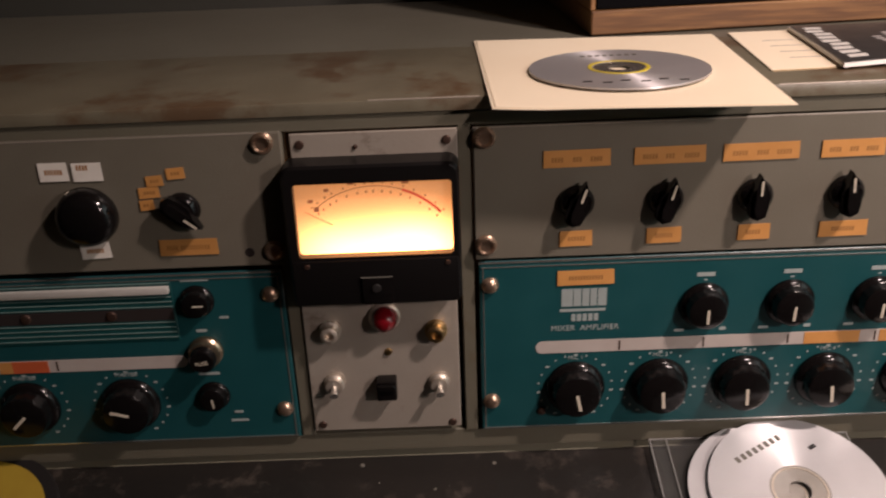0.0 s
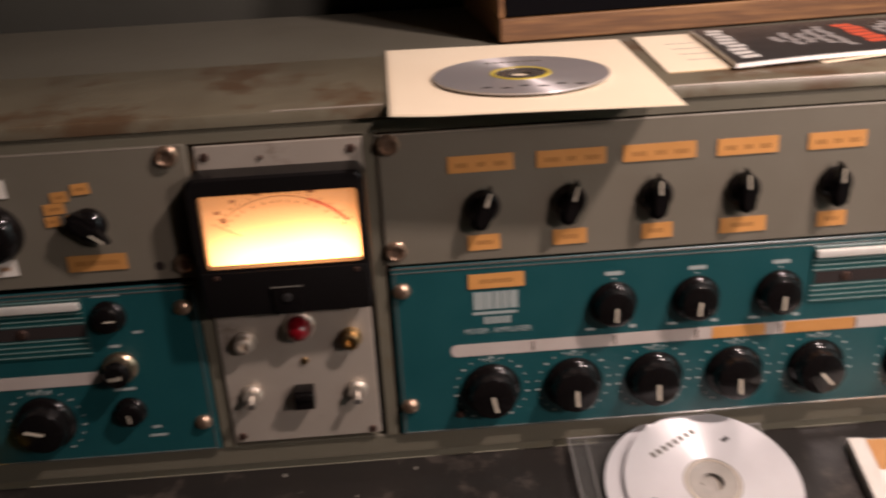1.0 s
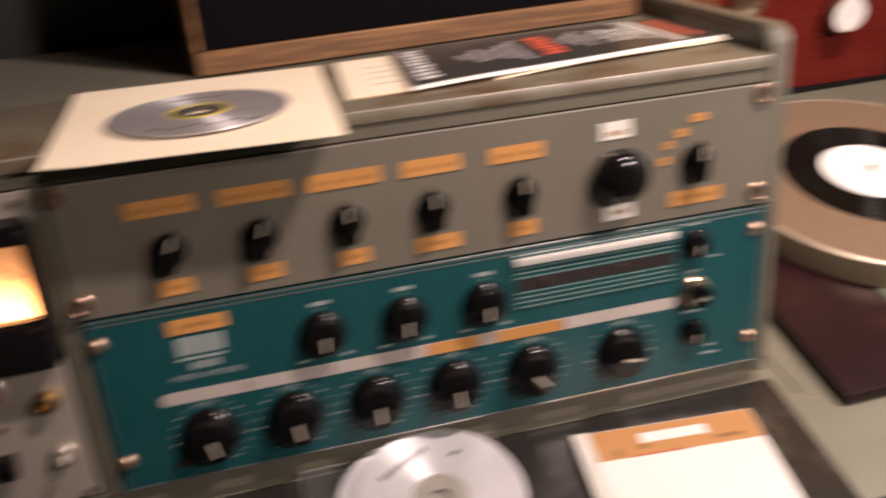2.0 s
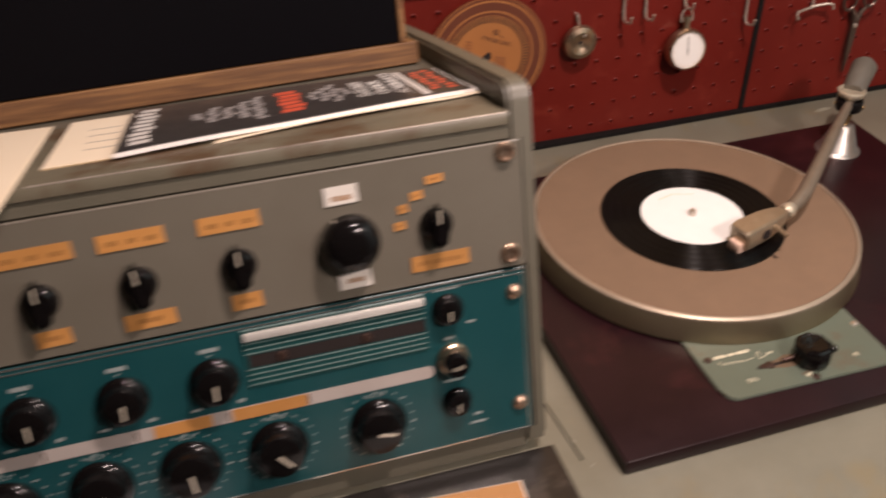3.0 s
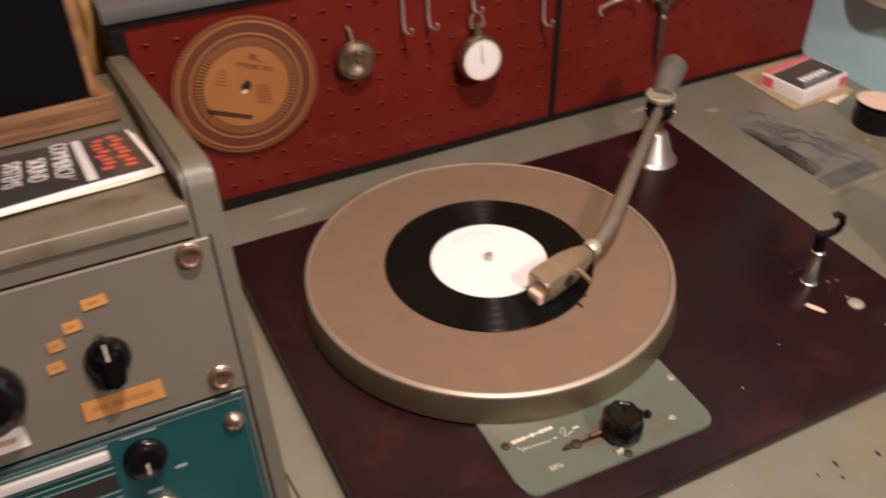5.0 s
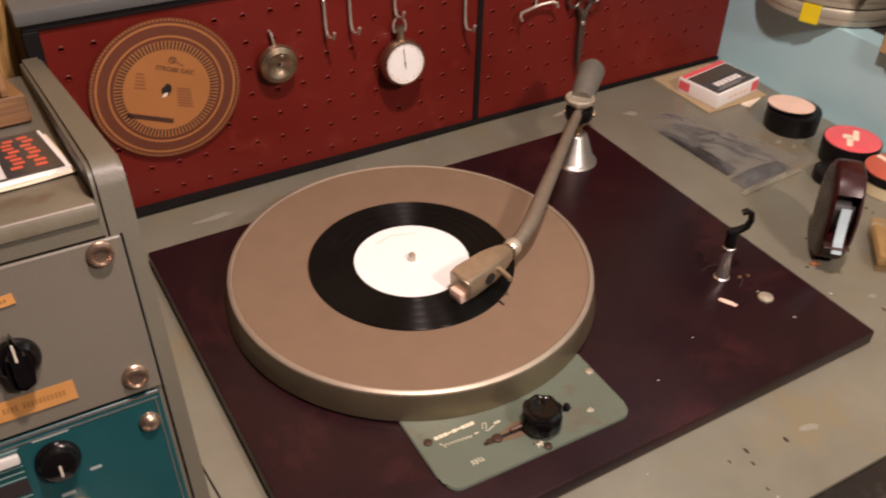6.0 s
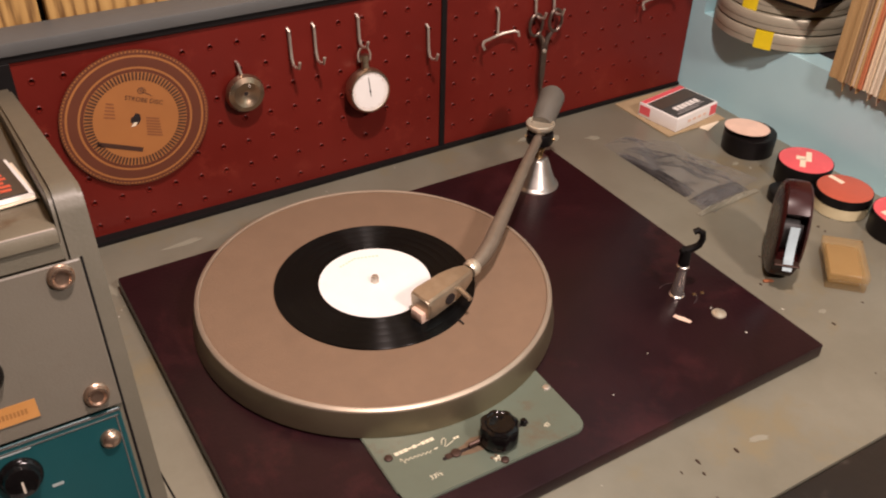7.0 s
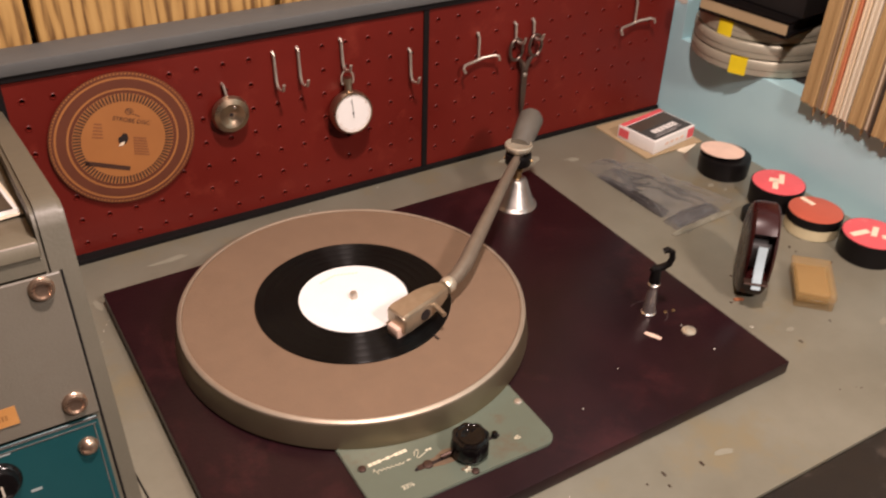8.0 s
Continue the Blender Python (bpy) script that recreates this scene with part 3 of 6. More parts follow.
def pointer_knob(parent, u, v, angle, s=1.0):
    """Black bar knob with a pointed end and a ridge."""
    k = part("pointer_knob", lathe([(0, 0), (0.0112 * s, 0), (0.0112 * s, 0.0022), (0.0102 * s, 0.0048), (0.0082 * s, 0.0066), (0, 0.0070)], 28), M["black"], parent, "", at(u, v, 0.0035, angle))
    pts = [(0.0, 0.0165), (0.0034, 0.009), (0.0060, 0.003), (0.0064, -0.005), (0.0050, -0.0115), (0.0, -0.0140), (-0.0050, -0.0115), (-0.0064, -0.005), (-0.0060, 0.003), (-0.0034, 0.009)]
    grip = prism([(x * s, y * s) for x, y in pts], 0.0045, 0.0128, 0.0030)
    part("grip", grip, M["black"], k)
    part("pointer_line", box(-0.0006, 0.0006, 0.004, 0.0135 * s, 0.0127, 0.0131), M["pointer"], k, "ivory pointer line")
    return k


def ball_knob(parent, u, v, r=0.0175):
    prof = [(0, 0), (r * 0.85, 0), (r, r * 0.25), (r * 0.98, r * 0.55), (r * 0.90, r * 0.76), (r * 0.72, r * 0.92), (r * 0.4, r * 1.0), (0, r * 1.02)]
    k = part("round_knob", lathe(prof, 40), M["black"], parent, "", at(u, v, 0.0035))
    part("index_mark", box(-0.0006, 0.0006, r * 0.93, r * 1.005, r * 0.25, r * 0.5), M["pointer"], k, "pale index mark", at(0, 0, 0, 30))
    return k


def bolt(parent, u, v, r=0.0062, material="bolt"):
    b = part("bolt", lathe([(0, 0), (r * 1.12, 0), (r * 1.12, r * 0.16), (r, r * 0.3), (r, r * 0.5), (r * 0.9, r * 0.66), (r * 0.74, r * 0.66), (r * 0.60, r * 0.46), (r * 0.3, r * 0.42), (0, r * 0.42)], 28),
             M[material], parent, "", at(u, v, 0.003))
    return b


def dome_screw(parent, u, v, r=0.0058, material="bolt"):
    return part("screw", lathe([(0, 0), (r, 0), (r * 0.95, r * 0.3), (r * 0.7, r * 0.62), (r * 0.3, r * 0.78), (0, r * 0.8)], 24), M[material], parent, "", at(u, v, 0.003))


def tape(parent, u0, u1, v0, v1, material="orange", words=((0.12, 0.32), (0.44, 0.58), (0.70, 0.90)), tilt=0.0, name="tape_label", word_at=0.35, word_h=0.28):
    """A strip of tape with bars in place of its faded typing."""
    w, h = u1 - u0, v1 - v0
    t = part(name, prism([(-w / 2, -h / 2), (w / 2, -h / 2 + 0.0003), (w / 2 - 0.0004, h / 2), (-w / 2, h / 2 - 0.0003)], 0.0, 0.0004), M[material], parent, "",
             at((u0 + u1) / 2, (v0 + v1) / 2, 0.0036, tilt))
    for a, b in words:
        cells, x = [], -w / 2 + a * w
        while x < -w / 2 + b * w - 0.0008:
            cells.append((x, x + 0.0013, -h / 2 + word_at * h, -h / 2 + (word_at + word_h) * h))
            x += 0.0019
        if cells:
            tagged(part("typed_word", bars(cells, 0.0004, 0.00045), M["ink"], t), "faded typed word", "", "", "stuff")
    return t


# ---------------------------------------------------------------- console cabinet
def console_cabinet():
    c = thing("console_cabinet", FRONT, "olive-grey enamelled steel console cabinet with sloped front on the desk", "console cabinet")
    top, low, back = 0.1250, -0.128, -0.30
    # side outline: local z out of the front, local y up it; the foot is level with the desk
    def side(u0, u1, raised, mat_key="case", name="side_panel", label=""):
        t = math.tan(TILT_BACK)
        back = -0.36
        pts = [(0.0, low + 0.004), (0.0, top + raised * 0.45), (-0.0015, top + raised * 0.72), (-0.006, top + raised * 0.92), (-0.013, top + raised), (-0.022, top + raised * 0.985),
               (-0.20, top + raised * 0.86), (back, top + raised * 0.68), (back, low + 0.026 - back * t)]
        bm = prism(pts, u0, u1)
        # prism lies in x, y = (out, up) with z = along; turn it
        turn = Matrix(((0, 0, 1, 0), (0, 1, 0, 0), (1, 0, 0, 0), (0, 0, 0, 1)))
        bmesh.ops.transform(bm, matrix=turn, verts=bm.verts)
        edges = [e for e in bm.edges if abs(e.verts[0].co.x - e.verts[1].co.x) < 1e-6]
        bmesh.ops.bevel(bm, geom=edges, offset=0.0024, segments=2, affect="EDGES")
        return part(name, bm, M[mat_key], c, label)
    side(0.4900, 0.5068, 0.0245, label="end cheek standing up above the lid")
    side(-0.6245, -0.611, 0.0245, label="end cheek standing up above the lid")
    # rails round the openings
    for name, cells in (("top_rail", (-0.611, 0.4900, 0.1122, 0.1215)), ("bottom_rail", (-0.611, 0.4900, -0.1295, -0.1130)),
                        ("upright", (0.001, 0.0095, -0.113, 0.1135)), ("upright", (-0.1160, -0.1064, -0.113, 0.1135))):
        part(name, box(*cells, -0.012, -0.0015 if name == "bottom_rail" else 0.0004, 0.0008, 1), M["case"], c)
    # raised dark strip that paints a shadow line along the cheek
    part("end_gap_shade", box(0.4968, 0.4980, -0.112, 0.1118, -0.001, 0.0008), M["seam"], c, "dark strip painted as the shade beside the end cheek")
    # black sheet: the cabinet's inner shade is put into its colour
    part("back_plate", box(-0.611, 0.4900, -0.113, 0.1135, -0.030, -0.026), M["seam"], c, "black sheet standing for the shade inside the cabinet")
    # lid: a rolled front lip, a sloped fore part and a rear part that lies flatter
    turn = Matrix(((0, 0, 1, 0), (0, 1, 0, 0), (1, 0, 0, 0), (0, 0, 0, 1)))
    fore = [(0.0022, 0.1227), (0.0024, 0.1290), (0.0016, 0.1304), (0.0002, 0.1310), (-0.1380, 0.1310), (-0.1392, 0.1306), (-0.1396, 0.1298), (-0.1396, 0.1227)]
    # rear runs on level; its own tone marks the crease's change of light
    rear = [(-0.1398, 0.1227), (-0.1402, 0.1296), (-0.1410, 0.1304), (-0.352, 0.1302), (-0.362, 0.1290), (-0.365, 0.1250), (-0.365, 0.1150), (-0.362, 0.1150), (-0.360, 0.1227)]
    for name, prof, key, label in (("lid", fore, "lid", "scuffed olive-grey lid with brown wear"), ("rear_deck", rear, "lid_rear", "smoother, less brown rear of the lid, toned for the shade past its crease")):
        bm = bmesh.new()
        merge(bm, prism(prof, -0.6105, 0.4895), turn)
        part(name, bm, M[key], c, label)
    # pale tubes that draw the light caught by the lid's front edge
    for u0, u1 in ((0.196, 0.4885), (-0.052, 0.016), (-0.36, -0.31)):
        part("edge_highlight", tube([(u0, 0.13045, 0.0012), (u0 + 0.01, 0.1305, 0.0014), (u1 - 0.01, 0.1305, 0.0014), (u1, 0.13045, 0.0012)], 0.0006, 6), M["plate"], c, "pale line painting the highlight on the lid's edge")
    # black filler in the joint, coloured as the lid's shade
    part("lid_gap_shade", box(-0.6105, 0.4895, 0.1216, 0.1226, -0.012, -0.0020), M["seam"], c, "black filler standing for the shade under the lid")


# ---------------------------------------------------------------- mixer amplifiers
def mixer_amplifier(m, label, angles, left_unit=False):
    a = thing("mixer_amplifier", m, label, "amplifier", "rack amplifiers in the console")
    part("faceplate", box(0.0125, 0.4945, -0.1115, 0.0205, 0.0, 0.003, 0.0008, 1), M["teal"], a, "teal enamelled faceplate")
    bar_parts("edge_trim", [(0.0125, 0.4945, 0.0190, 0.0203), (0.0140, 0.4930, 0.0160, 0.0168), (0.0140, 0.4930, -0.1102, -0.1094),
                            (0.0148, 0.0156, -0.1094, 0.0160), (0.4912, 0.4920, -0.1094, 0.0160)], 0.003, 0.0034, M["chrome"], a, "bright silver border line")
    for u in (0.0197, 0.4855):
        for v in (0.0035, -0.0870):
            dome_screw(a, u, v, 0.0058)
    # brand block and model lines as plain bars
    bar_parts("emblem_bar", [(0.067, 0.0745, -0.0145, -0.0015), (0.0750, 0.0800, -0.0145, -0.0015), (0.0808, 0.0855, -0.0145, -0.0015),
                              (0.0862, 0.0905, -0.0145, -0.0015), (0.0912, 0.0970, -0.0145, -0.0015), (0.066, 0.0965, -0.0185, -0.0165)], 0.003, 0.0033, M["print"], a)
    bar_parts("model_mark", [(0.0738 + i * 0.0038, 0.0766 + i * 0.0038, -0.0258, -0.0205) for i in range(5)], 0.003, 0.0033, M["print"], a)
    lettering("title_print", "MIXER  AMPLIFIER", 0.0058, M["print"], a, at(0.083, -0.0312, 0.0031))
    # write-on strip with tape pieces and dividers
    out = [(0.4235 - 0.0045 + 0.0045 * math.cos(t), -0.0455 + 0.0047 * math.sin(t)) for t in [radians(d) for d in range(-90, 91, 15)]]
    out += [(0.0545 - 0.0045 * math.cos(t), -0.0455 + 0.0047 * math.sin(t)) for t in [radians(d) for d in range(90, -91, -15)]]
    s = part("write_on_strip", prism(out, 0.003, 0.0034), M["strip"], a, "smudged pale write-on strip")
    bar_parts("divider", [(u - 0.0006, u + 0.0006, -0.0492, -0.0420) for u in (0.107, 0.1641, 0.2215, 0.2806, 0.3345)], 0.0034, 0.0036, M["rust"], s)
    if left_unit:
        part("tape_piece", bars([(0.3040, 0.3286, -0.0500, -0.0411)], 0.0034, 0.0037), M["red_tape"], s, "red tape on the strip")
        part("tape_piece", bars([(0.2950, 0.3040, -0.0500, -0.0411)], 0.0034, 0.0037), M["orange"], s, "orange tape on the strip")
    else:
        part("tape_piece", bars([(0.2325, 0.2700, -0.0500, -0.0411)], 0.0034, 0.0037), M["orange"], s, "orange tape on the strip")
        part("tape_piece", bars([(0.2835, 0.3335, -0.0500, -0.0411)], 0.0034, 0.0037), M["orange"], s, "orange tape on the strip")
        tape(a, 0.0640, 0.1015, 0.0015, 0.0125, words=((0.2, 0.8),))
    # channel knobs in the lower row
    us = (0.0775, 0.1355, 0.1928, 0.2503, 0.3095, 0.3795)
    for i, (u, ang) in enumerate(zip(us, angles)):
        skirted_knob(a, u, -0.0778, 0.0205, ang, "channel_knob")
        dots = bmesh.new()
        for k in range(19):
            d = radians(-58 + k * (296 / 18))
            r = 0.0255
            x, y = u + r * math.cos(d), -0.0778 + r * math.sin(d)
            if y < -0.106:
                continue
            w = 0.0013 if k % 3 == 0 else 0.0006
            box(x - w, x + w, y - 0.0007, y + 0.0007, 0.003, 0.0033, bm=dots)
        tagged(part("scale", dots, M["print"], a), "pale printed scale marks", "", "", "stuff")
        lettering("channel_print", ("MIC 1", "MIC 2", "MIC 3", "MIC 4", "", "")[i] or "MASTER", 0.0042, M["print"], a, at(u, -0.0546, 0.0031))
    for u, ang in zip((0.1620, 0.2190, 0.2765), angles[6:9]):
        skirted_knob(a, u, -0.0168, 0.0165, ang, "tone_knob")
        bar_parts("printed_bar", [(u - 0.006, u + 0.006, 0.0042, 0.0070), (u - 0.0012, u + 0.0012, 0.0012, 0.0020), (u - 0.0185, u - 0.012, -0.0368, -0.0350), (u + 0.012, u + 0.0165, -0.0368, -0.0345)],
                           0.003, 0.0033, M["print"], a)
    # vent with a bright bar, ribs and a dark slot
    v = part("vent", box(0.2975, 0.4215, -0.0278, 0.0155, 0.003, 0.0040, 0.0004, 1), M["teal_dark"], a, "ribbed vent with a dark slot")
    part("bright_bar", box(0.299, 0.4205, 0.0078, 0.0134, 0.004, 0.0075, 0.0014, 2), M["bright_bar"], v, "polished metal bar")
    for k, y in enumerate((0.0149, 0.0048, 0.0012, -0.0024, -0.0140, -0.0178, -0.0216, -0.0254)):
        part("rib", box(0.2985, 0.4205, y - 0.0003, y + 0.0003, 0.0040, 0.0046, 0.0001, 1), M["rib"], v)
    part("slot", box(0.3005, 0.4205, -0.0124, -0.0038, 0.0040, 0.0044), M["hole"], v, "dark slot with two rivets")
    for u in (0.322, 0.379):
        part("rivet", lathe([(0, 0), (0.0036, 0), (0.003, 0.0012), (0, 0.0018)], 16), M["rust"], v, "", at(u, -0.0081, 0.0044))
    # three small controls beside the vent
    skirted_knob(a, 0.4370, 0.0005, 0.0115, angles[9], "small_knob")
    f = part("fuse_holder", lathe([(0, 0), (0.0115, 0), (0.0115, 0.003), (0.0102, 0.0045), (0.0100, 0.0085), (0.0080, 0.0092), (0, 0.0092)], 32), M["pewter"], a, "metal collar of the fuse", at(0.4375, -0.0380, 0.003))
    part("cap", lathe([(0, 0.0090), (0.0088, 0.0090), (0.0088, 0.0140), (0.0078, 0.0155), (0, 0.0155)], 28), M["black"], f, "black fuse cap")
    lettering("cap_print", "FUSE", 0.0040, M["pointer"], f, at(0, -0.001, 0.0155, 8))
    skirted_knob(a, 0.4380, -0.0735, 0.0110, angles[10], "small_knob")
    bar_parts("printed_bar", [(0.4280, 0.4460, 0.0148, 0.0166), (0.4500, 0.4560, -0.0135, -0.0118), (0.4330, 0.4400, -0.0232, -0.0212), (0.4300, 0.4440, -0.0570, -0.0550),
                        (0.4500, 0.4560, -0.0890, -0.0872), (0.4470, 0.4590, -0.0960, -0.0942)], 0.003, 0.0033, M["print"], a)
    part("pilot_stud", lathe([(0, 0), (0.003, 0), (0.0028, 0.002), (0, 0.003)], 14), M["rust"], a, "", at(0.0545, -0.0965, 0.003))
    return a


# ---------------------------------------------------------------- grey switch panels
def switch_panel(m, label, left_unit=False):
    p = thing("switch_panel", m, label, "control panel", "grey switch panels in the console")
    part("faceplate", box(0.0105, 0.4965, 0.0222, 0.1118, 0.0, 0.003, 0.0008, 1), M["panel"], p, "grey painted steel faceplate")
    bar_parts("edge", [(0.0105, 0.4890, 0.1110, 0.1117)], 0.003, 0.0032, M["plate"], p, "thin bright line along the top edge")
    for u in (0.0175, 0.4850):
        for v in (0.1050, 0.0328):
            bolt(p, u, v)
    if left_unit:
        part("empty_hole", lathe([(0, 0.0031), (0.0032, 0.0031), (0.0032, 0.003), (0, 0.003)], 16), M["hole"], p, "", at(0.4685, 0.0320))
    if not left_unit:
        tops = ((0.0540, 0.0957), (0.1103, 0.1546), (0.1655, 0.2125), (0.2262, 0.2655), (0.2852, 0.3228))
        lows = ((0.0650, 0.0860), (0.1208, 0.1432), (0.1795, 0.2000), (0.2315, 0.2625), (0.2970, 0.3165))
        for (a, b), (c, d), u, ang in zip(tops, lows, (0.0752, 0.1313, 0.1875, 0.2448, 0.3055), (-18, -14, 0, 4, 2)):
            tape(p, a, b, 0.0838, 0.0952, word_at=0.30)
            tape(p, c, d, 0.0298, 0.0408, words=((0.25, 0.75),))
            pointer_knob(p, u, 0.0605, ang)
        tape(p, 0.3640, 0.3855, 0.0885, 0.1010, "white_tape", ((0.2, 0.8),), 0, word_at=0.2)
        tape(p, 0.3665, 0.3880, 0.0295, 0.0415, "white_tape", ((0.25, 0.75),), 0)
    else:
        tape(p, 0.3455, 0.3635, 0.0855, 0.0978, "white_tape", ((0.2, 0.8),), -1, word_at=0.35)
        tape(p, 0.3662, 0.3846, 0.0848, 0.0970, "white_tape", ((0.15, 0.6),), -1, word_at=0.6)
        tape(p, 0.3608, 0.3799, 0.0320, 0.0434, "white_tape", ((0.2, 0.8),), 1)
    ball_knob(p, 0.3765 if not left_unit else 0.3725, 0.0640, 0.0190)
    pointer_knob(p, 0.4345 if not left_unit else 0.4305, 0.0640, 0 if not left_unit else 230)
    steps = ((0.4300, 0.4420, 0.0922, 0.0980), (0.4190, 0.4275, 0.0828, 0.0888), (0.4100, 0.4172, 0.0752, 0.0812), (0.4065, 0.4145, 0.0640, 0.0698))
    if left_unit:
        steps = ((0.4238, 0.4352, 0.0841, 0.0916), (0.4104, 0.4211, 0.0798, 0.0870), (0.4046, 0.4177, 0.0721, 0.0795), (0.4040, 0.4131, 0.0640, 0.0711))
    for a, b, c, d in steps:
        tape(p, a, b, c, d, words=((0.25, 0.75),), tilt=2)
    tape(p, 0.4155 if not left_unit else 0.4116, 0.4556 if not left_unit else 0.4491, 0.0320, 0.0434, words=((0.12, 0.3), (0.36, 0.88)), tilt=-0.5)
    return p


# ---------------------------------------------------------------- level meter
def level_meter():
    w = thing("level_meter", FRONT @ at(0, 0, 0), "black bakelite level meter with a glowing amber dial", "meter")
    H = 0.022
    plate = part("mounting_plate", box(-0.1018, 0.0012, 0.0860, 0.1117, 0.0006, 0.0028, 0.0006, 1), M["plate"], w, "smudged metal mounting strip")
    for u, k in ((-0.0958, "rust"), (-0.0056, "rust"), (-0.0617, "rust")):
        part("screw", lathe([(0, 0), (0.0030 if u != -0.0617 else 0.0016, 0), (0.0025 if u != -0.0617 else 0.0012, 0.0014), (0, 0.0018)], 16), M[k], plate, "", at(u, 0.1046 if u != -0.0617 else 0.1023, 0.0028))
    # body: a frame with a window in its upper half
    x0, x1, y0, y1 = -0.1068, 0.0012, 0.0022, 0.0967
    wx0, wx1, wy0, wy1 = -0.1000, -0.0036, 0.0368, 0.0856
    bm = bmesh.new()
    n = 7
    out = rounded(x0, x1, y0, y1, 0.0065, n)
    inn = rounded(wx0, wx1, wy0, wy1, 0.0025, n)
    o0 = [bm.verts.new((x, y, 0.0005)) for x, y in out]
    o1 = [bm.verts.new((x, y, H - 0.002)) for x, y in out]
    o2 = [bm.verts.new((x + (0.0015 if x < -0.05 else -0.0015), y + (0.0015 if y < 0.055 else -0.0015), H)) for x, y in out]
    i1 = [bm.verts.new((x, y, H)) for x, y in inn]
    i0 = [bm.verts.new((x, y, H - 0.006)) for x, y in inn]
    for ring_a, ring_b in ((o0, o1), (o1, o2), (o2, i1), (i1, i0)):
        for k in range(len(out)):
            j = (k + 1) % len(out)
            bm.faces.new((ring_a[k], ring_a[j], ring_b[j], ring_b[k]))
    body = part("bezel", bm, M["black_soft"], w, "black bakelite bezel")
    part("lower_cover", box(-0.1050, -0.0006, 0.0040, 0.0348, H - 0.002, H + 0.0016, 0.0012, 2), M["black_soft"], body, "black cover below the dial")
    part("tab", box(-0.0620, -0.0430, 0.0042, 0.0236, H + 0.001, H + 0.0034, 0.0010, 2), M["black"], body)
    part("tab_edge", box(-0.0625, -0.0425, 0.0232, 0.0237, H + 0.0028, H + 0.0036), M["weight"], body, "thin pale line at the top of the tab")
    part("zero_screw", lathe([(0, 0), (0.0030, 0), (0.0026, 0.0012), (0, 0.0015)], 18), M["black_matt"], body, "", at(-0.0530, 0.0160, H + 0.0034))
    for u in (-0.0956, -0.0074):
        part("stud", lathe([(0, 0), (0.0018, 0), (0.0014, 0.0008), (0, 0.001)], 12), M["rust"], body, "", at(u, 0.0315, H + 0.0016))
    dial = part("dial", box(wx0, wx1, wy0, wy1, H - 0.0065, H - 0.0060), M["dial"], w, "glowing amber dial card")
    # scale: an arc, a thick red end and ticks
    cx, cy, r = -0.0515, 0.0269, 0.0543
    z = H - 0.0059
    def arc(a0, a1, r0, r1, steps=28):
        b = bmesh.new()
        prev = None
        for k in range(steps + 1):
            t = radians(a0 + (a1 - a0) * k / steps)
            pair = (b.verts.new((cx + r0 * math.cos(t), cy + r0 * math.sin(t), z)), b.verts.new((cx + r1 * math.cos(t), cy + r1 * math.sin(t), z)))
            if prev:
                b.faces.new((prev[0], pair[0], pair[1], prev[1]))
            prev = pair
        return b
    part("scale_arc", arc(133, 71, r - 0.0002, r + 0.0003), M["dial_brown"], dial)
    part("red_arc", arc(71, 41, r - 0.0010, r + 0.0007), M["dial_red"], dial, "thick red end of the scale")
    ticks = bmesh.new()
    for d in (133, 128, 122, 117, 109, 101, 95, 90, 84, 78, 71, 64, 56, 48, 41):
        t = radians(d)
        for rr, s in ((r + 0.0022, 0.0007), (r - 0.0035, 0.0008)):
            x, y = cx + rr * math.cos(t), cy + rr * math.sin(t)
            box(x - s * 0.6, x + s * 0.6, y - s, y + s, z, z + 0.0001, bm=ticks)
    tagged(part("dial_scale", ticks, M["dial_brown"], dial), "small brown scale marks", "", "", "stuff")
    bar_parts("stop_mark", [(-0.0888, -0.0856, 0.0655, 0.0687), (-0.0922, -0.0890, 0.0715, 0.0736), (-0.0818, -0.0788, 0.0785, 0.0805), (-0.0670, -0.0632, 0.0825, 0.0840),
                             (-0.0340, -0.0296, 0.0820, 0.0840)], z, z + 0.0001, M["dial_brown"], dial)
    part("needle", tube([(-0.0944, 0.0660, z + 0.0008), (-0.0777, 0.0565, z + 0.0008)], 0.00025, 6), M["dial_brown"], dial, "thin dark needle at rest")
    cover = part("window", box(wx0, wx1, wy0, wy1, H - 0.0020, H - 0.0014), M["clear"], w, "clear window")
    cover.visible_shadow = False


